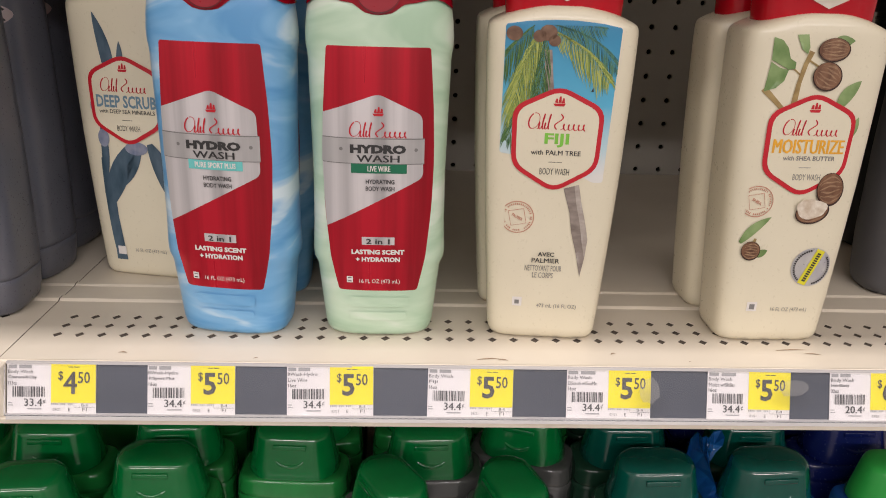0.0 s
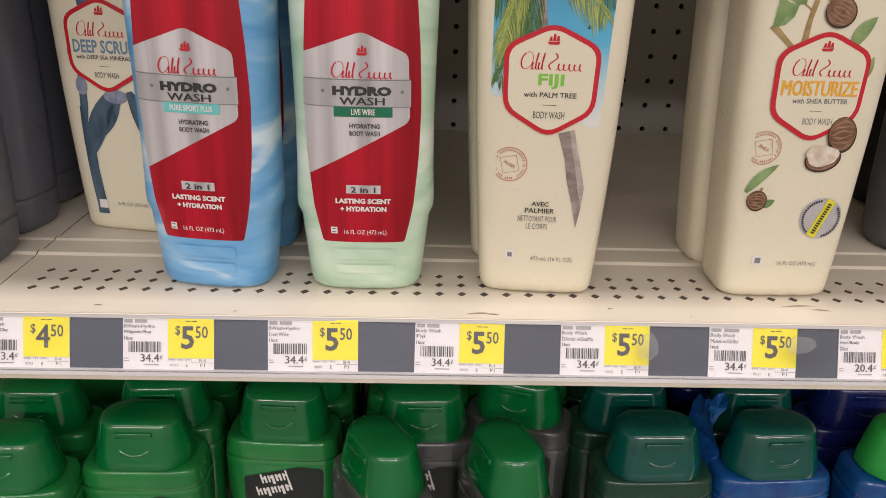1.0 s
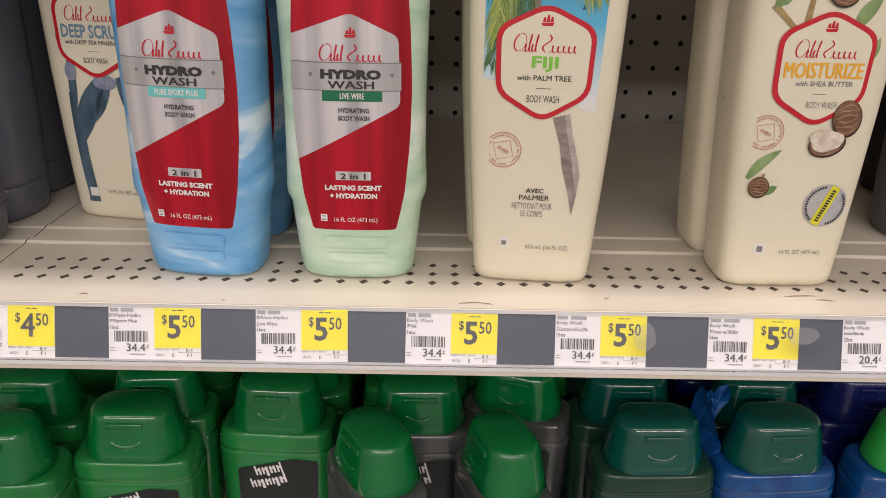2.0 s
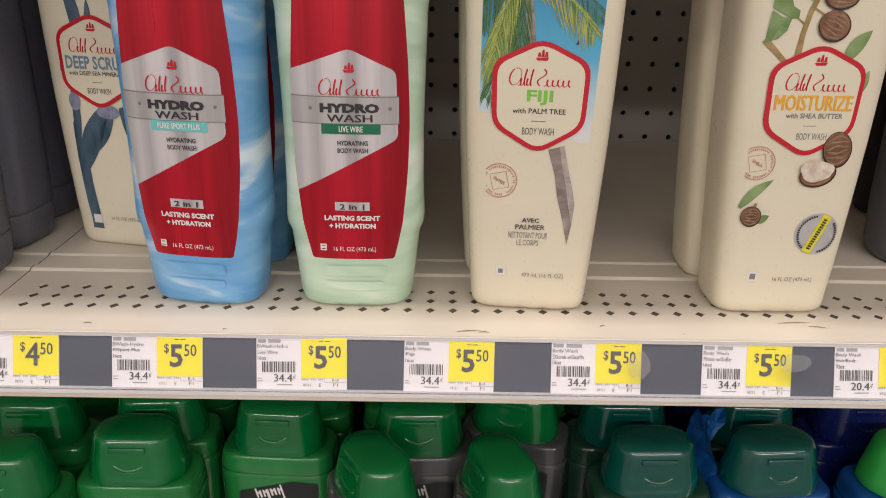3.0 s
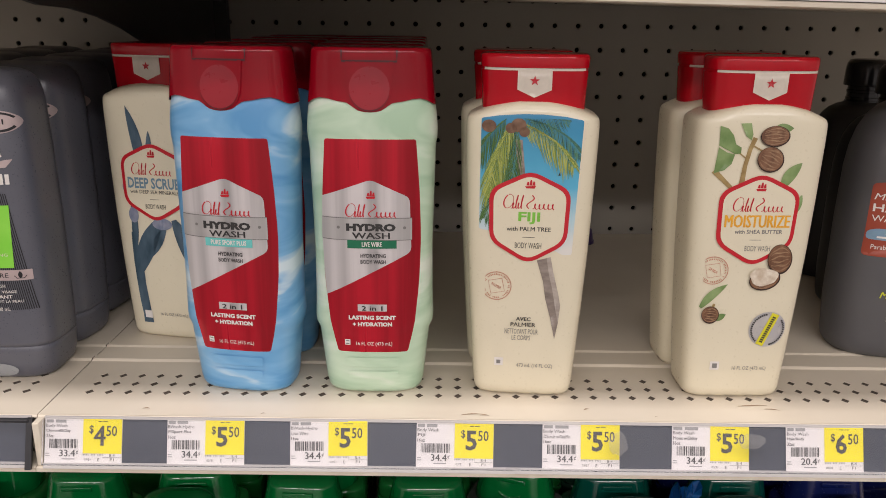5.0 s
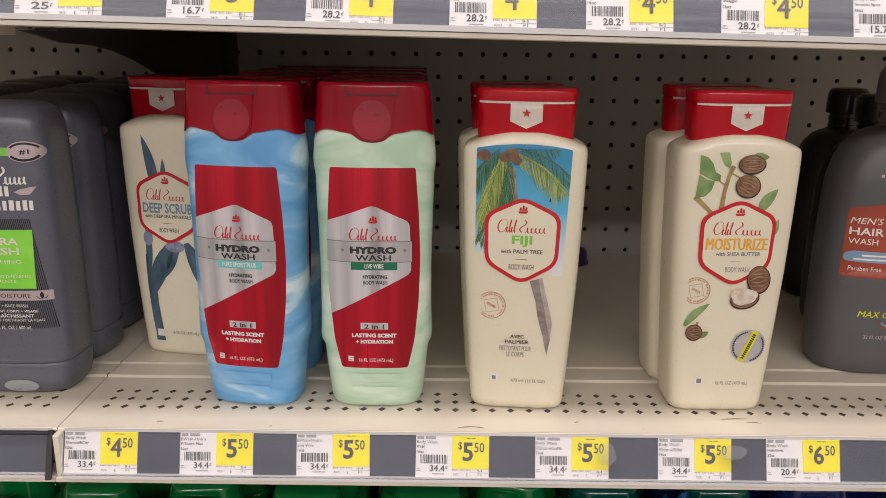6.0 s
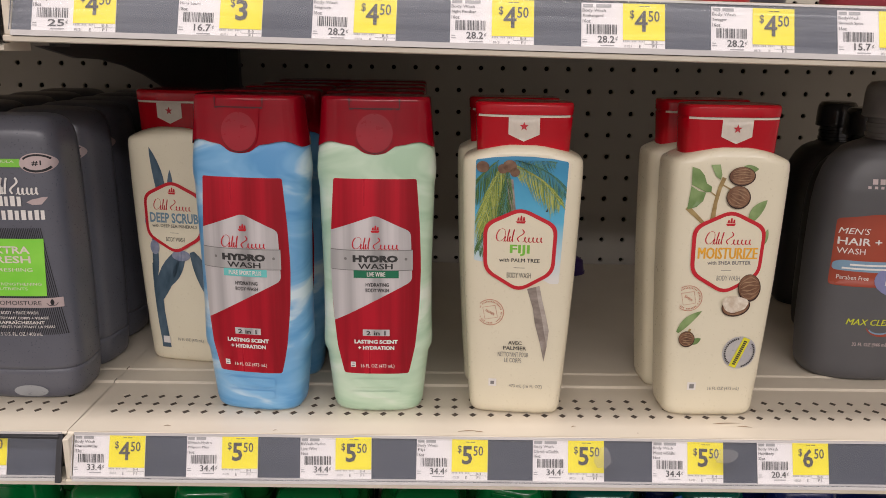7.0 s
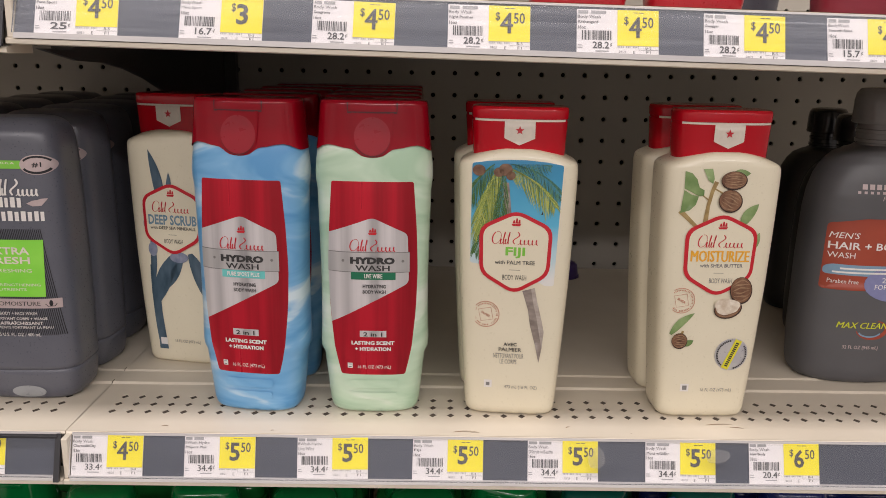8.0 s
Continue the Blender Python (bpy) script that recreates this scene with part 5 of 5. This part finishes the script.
TOP_TAGS = [(-0.1185, "4", "50", "25", ("Body Wash", "Pure Sport", "18oz"), 0.010), (-0.0340, "3", "", "16.7", ("BodyWash", "Mens Sport", "18oz"), 0.0155), (0.0435, "4", "50", "28.2", ("Body Wash", "Seagrove", "16oz"), 0.0122),
            (0.1230, "4", "50", "28.2", ("Body Wash", "Nght Panther", "16oz"), 0.0165), (0.1990, "4", "50", "28.2", ("Body Wash", "Krakengard", "16oz"), 0.0165), (0.2745, "4", "50", "28.2", ("Body Wash", "Swagger", "16oz"), 0.0122), (0.3480, "4", "", "15.7", ("BodyWash", "Smooth Spice", "16oz"), 0.0125)]
for right, dollars, cents, unit, lines, bar in TOP_TAGS:
    drop = math.tan(radians(UPPER_LEAN)) * (right - 0.12)
    tag = price_tag(right, TOP_Z - 0.0025, TOP_Z, TOP_FRONT, dollars, cents, unit, lines, bar, UPPER_LEAN)
    tag.location.z -= drop


def residue(x, z, w, h, seed, label):
    """A scrap of cloudy sticky tape on the channel."""
    rng = random.Random(seed)
    ob = decal("tape_scrap", Flat(), None, M_TAPECLEAR, [[(w / 2 * math.cos(a) * rng.uniform(0.75, 1.05), h / 2 * math.sin(a) * rng.uniform(0.75, 1.05)) for a in np.linspace(0, 2 * math.pi, 15)[:-1]]], 0)
    ob.matrix_basis = pose(x, strip_y(FRONT_Y, z, MID_Z) - 0.0048, z, -math.degrees(math.atan(0.34)), 0, 0)
    return tagged(ob, label, "tape", "tape scraps")


def cloudy_tape():
    m = clear_sheet()
    m.name = "cloudy_tape"
    nt = m.node_tree
    out = nt.nodes["Material Output"]
    first = out.inputs[0].links[0].from_socket
    df, mx = nt.nodes.new("ShaderNodeBsdfDiffuse"), nt.nodes.new("ShaderNodeMixShader")
    df.inputs[0].default_value = (0.6, 0.58, 0.55, 1)
    mx.inputs[0].default_value = 0.15
    nt.links.new(first, mx.inputs[1])
    nt.links.new(df.outputs[0], mx.inputs[2])
    nt.links.new(mx.outputs[0], out.inputs[0])
    return m


M_TAPECLEAR = cloudy_tape()
residue(0.1815, 0.9890, 0.0130, 0.0170, 3, "cloudy scrap of old tape over a price tag")
residue(0.2640, 0.9910, 0.0200, 0.0110, 5, "cloudy scrap of old tape beside a price tag")
residue(0.1160, 0.9735, 0.0120, 0.0035, 8, "white scuffed tape remnant on the channel")
M_STAIN = material("rust_brown_stain", (0.22, 0.13, 0.07), 0.6, 0, (0.40, 0.30, 0.20), 300, 0.9)
for x, y, w, turn in ((0.0905, 0.4690, 0.0140, 4), (0.0985, 0.4680, 0.0060, -8), (-0.0420, 0.4670, 0.0028, 10), (0.2750, 0.4850, 0.0200, 3), (0.2860, 0.4800, 0.0100, -12), (0.1650, 0.4775, 0.0040, 20), (0.2080, 0.4685, 0.0016, 0), (-0.1180, 0.4720, 0.0050, -5)):
    stain = bmesh.new()
    f = stain.faces.new([stain.verts.new((u, v, 0)) for u, v in blade(-w / 2, 0, w / 2, 0.0004, min(0.0011, w * 0.3), 0.0008, 6)])
    f.normal_update()
    if f.normal.z < 0:
        f.normal_flip()
    ob = part("stain", stain, M_STAIN, None, "", False)
    ob.matrix_basis = pose(x, y, MID_Z + 0.0003, 0, 0, turn)
    tagged(ob, "small rust brown stain on the cream shelf", "stain", "shelf stains")

# ---- bottles on the lower shelf ----
GREEN = Form([(0, 0.030, 0.018), (0.002, 0.034, 0.0205), (0.010, 0.036, 0.0218), (0.06, 0.0395, 0.0225), (0.100, 0.0412, 0.0228), (0.1190, 0.0415, 0.0230), (0.1198, 0.0405, 0.0222), (0.1206, 0.0405, 0.0222), (0.1214, 0.0413, 0.0230),
              (0.1310, 0.0400, 0.0226), (0.1335, 0.0390, 0.0222), (0.1346, 0.0376, 0.0214), (0.1352, 0.0345, 0.0200), (0.1356, 0.028, 0.017)], 4.2)
M_BLACKLAB = ink("black_label_print", (0.010, 0.014, 0.012), 0.35)
CAP_LOW = 0.1358


class Facet:
    """The flat sloping front of a faceted cap."""

    def front(self, u, z, off=0.0):
        k = (z - CAP_LOW) / (0.1645 - CAP_LOW)
        return -(0.0223 - 0.0051 * k) - off


def faceted_cap():
    """A flip cap: a tapering block with broad front, chamfered corners and a crowned top, its edges rounded."""
    bm = bmesh.new()
    rings = []
    profile = [(CAP_LOW, 0.0328, 0.0218), (CAP_LOW + 0.0008, 0.0333, 0.0223), (0.1440, 0.0316, 0.0208), (0.1540, 0.0295, 0.0191), (0.1635, 0.0275, 0.0174), (0.1655, 0.0268, 0.0168), (0.1671, 0.0257, 0.0157), (0.1683, 0.0240, 0.0142), (0.1692, 0.0210, 0.0118), (0.1700, 0.0140, 0.0075)]
    for z, w, d in profile:
        pts = rounded([(-w * 0.66, -d), (w * 0.66, -d), (w, -d * 0.40), (w, d * 0.40), (w * 0.66, d), (-w * 0.66, d), (-w, d * 0.40), (-w, -d * 0.40)], w * 0.20, 3)
        rings.append([bm.verts.new((x, y, z)) for x, y in pts])
    n = len(rings[0])
    for lo, hi in zip(rings, rings[1:]):
        for k in range(n):
            bm.faces.new((lo[k], lo[(k + 1) % n], hi[(k + 1) % n], hi[k]))
    bm.faces.new(rings[0][::-1])
    bm.faces.new(rings[-1])
    return bm


def brand_bars(up=0.0):
    """Two slanting rows of uneven white bars with round ends."""
    c, s = math.cos(radians(14)), math.sin(radians(14))
    rng = random.Random(4)
    bars = []
    for z, start, count, tall in ((0.1040, -0.0120, 8, 0.0062), (0.0945, -0.0180, 10, 0.0058)):
        u = start
        for k in range(count):
            w = rng.choice((0.0013, 0.0016, 0.0020))
            h = tall * (1.35 if k in (0, count - 1) else 1.0)
            drop = 0.002 if k in (3, 7) else 0.0
            bars.append([(a * c - (v - 0.1) * s, 0.1 + a * s + (v - 0.1) * c + up) for a, v in rounded([(u, z - drop), (u + w, z - drop), (u + w, z + h), (u, z + h)], 0.0006, 2)])
            if k % 2:
                bars.append([(a * c - (v - 0.1) * s, 0.1 + a * s + (v - 0.1) * c + up) for a, v in ((u - 0.0014, z + tall * 0.55), (u + 0.0002, z + tall * 0.55), (u + 0.0002, z + tall * 0.8), (u - 0.0014, z + tall * 0.8))])
            u += w + 0.0011
    return bars


def flip_bottle(at, rz, label, cap_mat, body_mat, art=False, name="body_wash_bottle", group="green capped bottles"):
    root = thing(name, label, "bottle", group, at=at, rz=rz)
    part("body", GREEN.mesh(), body_mat, root)
    cap = part("cap", faceted_cap(), cap_mat, root, "glossy faceted flip cap")
    F = Facet()
    # ledge over the thumb dent, with the dent's curved lower rim
    bm = bmesh.new()
    add_box(bm, -0.0120, 0.0120, F.front(0, 0.160) - 0.0012, F.front(0, 0.160) + 0.004, 0.1588, 0.1628, 0.0007)
    part("thumb_ledge", bm, cap_mat, cap)
    bm = bmesh.new()
    n = 14
    for k in range(n):
        t0, t1 = -1 + 2 * k / n, -1 + 2 * (k + 1) / n
        prof = []
        for t in (t0, t1):
            u, z = 0.0095 * t, 0.1462 + 0.0030 * t * t
            thick = 0.0011 * math.sqrt(max(0.0, 1 - t * t))
            prof.append([bm.verts.new((u, F.front(u, zz, o), zz)) for zz, o in ((z - 0.0016, -0.0001), (z, thick), (z + 0.0010, thick), (z + 0.0016, -0.0001))])
        for j in range(3):
            bm.faces.new((prof[0][j], prof[1][j], prof[1][j + 1], prof[0][j + 1]))
    bmesh.ops.remove_doubles(bm, verts=bm.verts, dist=0.00003)
    bmesh.ops.recalc_face_normals(bm, faces=bm.faces)
    part("thumb_rim", bm, cap_mat, cap)
    if art:
        decal("black_label", GREEN, root, M_BLACKLAB, [rounded([(-0.026, 0.030), (0.028, 0.030), (0.031, 0.1140), (0.014, 0.1165), (-0.026, 0.1060)], 0.003)], 1, "black label with white brand bars")
        decal("brand_mark", GREEN, root, M_WHITE, brand_bars(), 2)
    return root


M_GREENCLEAR = material("smoky_clear_bottle", (0.05, 0.055, 0.05), 0.13, 0, (0.10, 0.10, 0.097), 60, 0.9, 0.15, 120, (1, 1, 0.4), 0.4)
Z = LOW_Z
# (x, y, turn, cap, body, label in front)
GREENS = [(-0.1270, 0.533, 0, M_GREEN, M_GREENB, True), (-0.0385, 0.567, -3, M_GREEN, M_GREENB, True), (0.0345, 0.5100, -58, M_GREEN, M_GREENCLEAR, False), (0.0610, 0.568, 2, M_GREEN, M_GREENCLEAR, True), (0.1165, 0.5080, -70, M_GREEN, M_GREENCLEAR, False), (0.1335, 0.590, -20, M_GREEN, M_GREENCLEAR, True),
          (-0.2060, 0.508, 4, M_GREEN, M_GREENB, True), (-0.1270, 0.580, 4, M_GREEN, M_GREENB, True), (-0.2130, 0.572, 0, M_GREEN, M_GREENB, True), (-0.0330, 0.615, 3, M_GREEN, M_GREENB, True), (0.0580, 0.625, -3, M_GREEN, M_GREENB, True), (0.1380, 0.645, 0, M_GREEN, M_GREENB, True),
          (-0.1300, 0.650, 0, M_GREEN, M_GREENB, False), (-0.2950, 0.530, 0, M_GREEN, M_GREENB, False), (-0.2980, 0.60, 0, M_GREEN, M_GREENB, False)]
for x, y, rz, cm, bmat, art in GREENS:
    last = flip_bottle((x, y, Z), rz, "green body wash bottle with glossy green flip cap" if bmat is M_GREENB else "smoky clear body wash bottle with green flip cap", cm, bmat, art)
TEALS = [(0.2180, 0.528, 2, M_TEALB), (0.3000, 0.531, 4, M_BLUEB), (0.2110, 0.582, 0, M_TEALB), (0.3050, 0.584, 0, M_TEALB), (0.2200, 0.650, 0, M_TEALB)]
for x, y, rz, bmat in TEALS:
    flip_bottle((x, y, Z), rz, "clear blue body wash bottle with dark teal cap" if bmat is M_BLUEB else "sea green body wash bottle with dark teal cap", M_TEAL, bmat, False, "body_wash_bottle", "teal capped bottles")
flip_bottle((0.3945, 0.528, Z), 0, "blue body wash bottle with bright green flip cap", M_LIME, M_BLUEB, False, "body_wash_bottle", "blue bottles")
for x, y in ((0.3880, 0.590), (0.4800, 0.56), (0.475, 0.65), (0.390, 0.65), (0.305, 0.645)):
    flip_bottle((x, y, Z), 0, "navy body wash bottle with navy cap", M_NAVY, M_NAVY, False, "body_wash_bottle", "blue bottles")


# further rows, in the shade at the shelf's back
for x in (-0.300, -0.213, -0.127, -0.036, 0.055, 0.139):
    for k in range(3):
        copy_thing(last, pose(x + 0.002 * (k % 2), 0.702 + 0.049 * k, Z, 0, 0, (2, -3, 1)[k]))
for x in (0.222, 0.306, 0.391, 0.476):
    for k in range(2):
        flip_bottle((x, 0.702 + 0.049 * k, Z), (1, -2)[k], "navy body wash bottle with navy cap", M_NAVY, M_NAVY, False, "body_wash_bottle", "blue bottles")


def crumpled_wrap():
    """Torn blue shrink wrap standing between two bottles."""
    rng = random.Random(11)
    bm = bmesh.new()
    rows, cols = 16, 7
    grid = []
    for j in range(rows + 1):
        line = []
        for i in range(cols + 1):
            z = 0.0 + 0.176 * j / rows
            x = -0.011 + 0.020 * i / cols + 0.004 * math.sin(j * 1.3 + i)
            y = 0.010 * math.sin(i * 1.1 + j * 0.5) + rng.uniform(-0.0025, 0.0025)
            line.append(bm.verts.new((x, y, z + rng.uniform(-0.004, 0.004) * (0 < j))))
        grid.append(line)
    for j in range(rows):
        for i in range(cols):
            bm.faces.new((grid[j][i], grid[j][i + 1], grid[j + 1][i + 1], grid[j + 1][i]))
    g = bmesh.ops.extrude_face_region(bm, geom=bm.faces[:])
    bmesh.ops.translate(bm, verts=[v for v in g["geom"] if isinstance(v, bmesh.types.BMVert)], vec=(0, 0.0012, 0))
    bmesh.ops.recalc_face_normals(bm, faces=bm.faces)
    ob = part("plastic_wrap", bm, M_BLUEB, None, "", False)
    ob.location = (0.2590, 0.540, Z + 0.004)
    return tagged(ob, "crumpled shiny blue plastic wrap between two bottles", "wrap")


crumpled_wrap()

# ---- bottles on the upper shelf, seen by their feet ----
M_REDBOT = material("red_bottle_plastic", (0.40, 0.008, 0.018), 0.3, 0, (0.32, 0.006, 0.014), 30, 0.9)
M_WINE = material("wine_bottle_plastic", (0.20, 0.010, 0.025), 0.35, 0, (0.16, 0.008, 0.02), 30, 0.9)
for x, y, mat, label in ((0.1640, 0.535, M_REDBOT, "red body wash bottle on the upper shelf"), (0.2440, 0.535, M_REDBOT, "red body wash bottle on the upper shelf"), (0.3620, 0.535, M_WINE, "wine red body wash bottle on the upper shelf"),
                         (0.0800, 0.60, M_CHARCOAL, "dark body wash bottle on the upper shelf"), (-0.0050, 0.60, M_CHARCOAL, "dark body wash bottle on the upper shelf"), (-0.0900, 0.60, M_CHARCOAL, "dark body wash bottle on the upper shelf"), (0.3020, 0.62, M_CHARCOAL, "dark body wash bottle on the upper shelf")):
    root = thing("body_wash_bottle", label, "bottle", "upper shelf bottles", at=(x, y, TOP_Z - math.tan(radians(UPPER_LEAN)) * (x - 0.12)))
    part("body", HYDRO.mesh(), mat, root)
    part("cap", wavy_cap(), M_MAROON, root)


def loose_cap():
    root = thing("loose_cap", "small dark purple bottle cap lying at the back", "cap", at=(0.2080, 0.865, MID_Z), rz=20)
    bm = bmesh.new()
    n = 24
    rows = [(0, 0.030, 0.014), (0.002, 0.032, 0.016), (0.016, 0.030, 0.015), (0.020, 0.024, 0.012), (0.021, 0.012, 0.006)]
    part("shell", Form(rows, 2.4).mesh(sides=n), M_PURPLE, root)
    part("rim", Form([(0.0005, 0.0328, 0.0168), (0.0035, 0.0328, 0.0168)], 2.4).mesh(sides=n), M_PURPLE, root)


loose_cap()
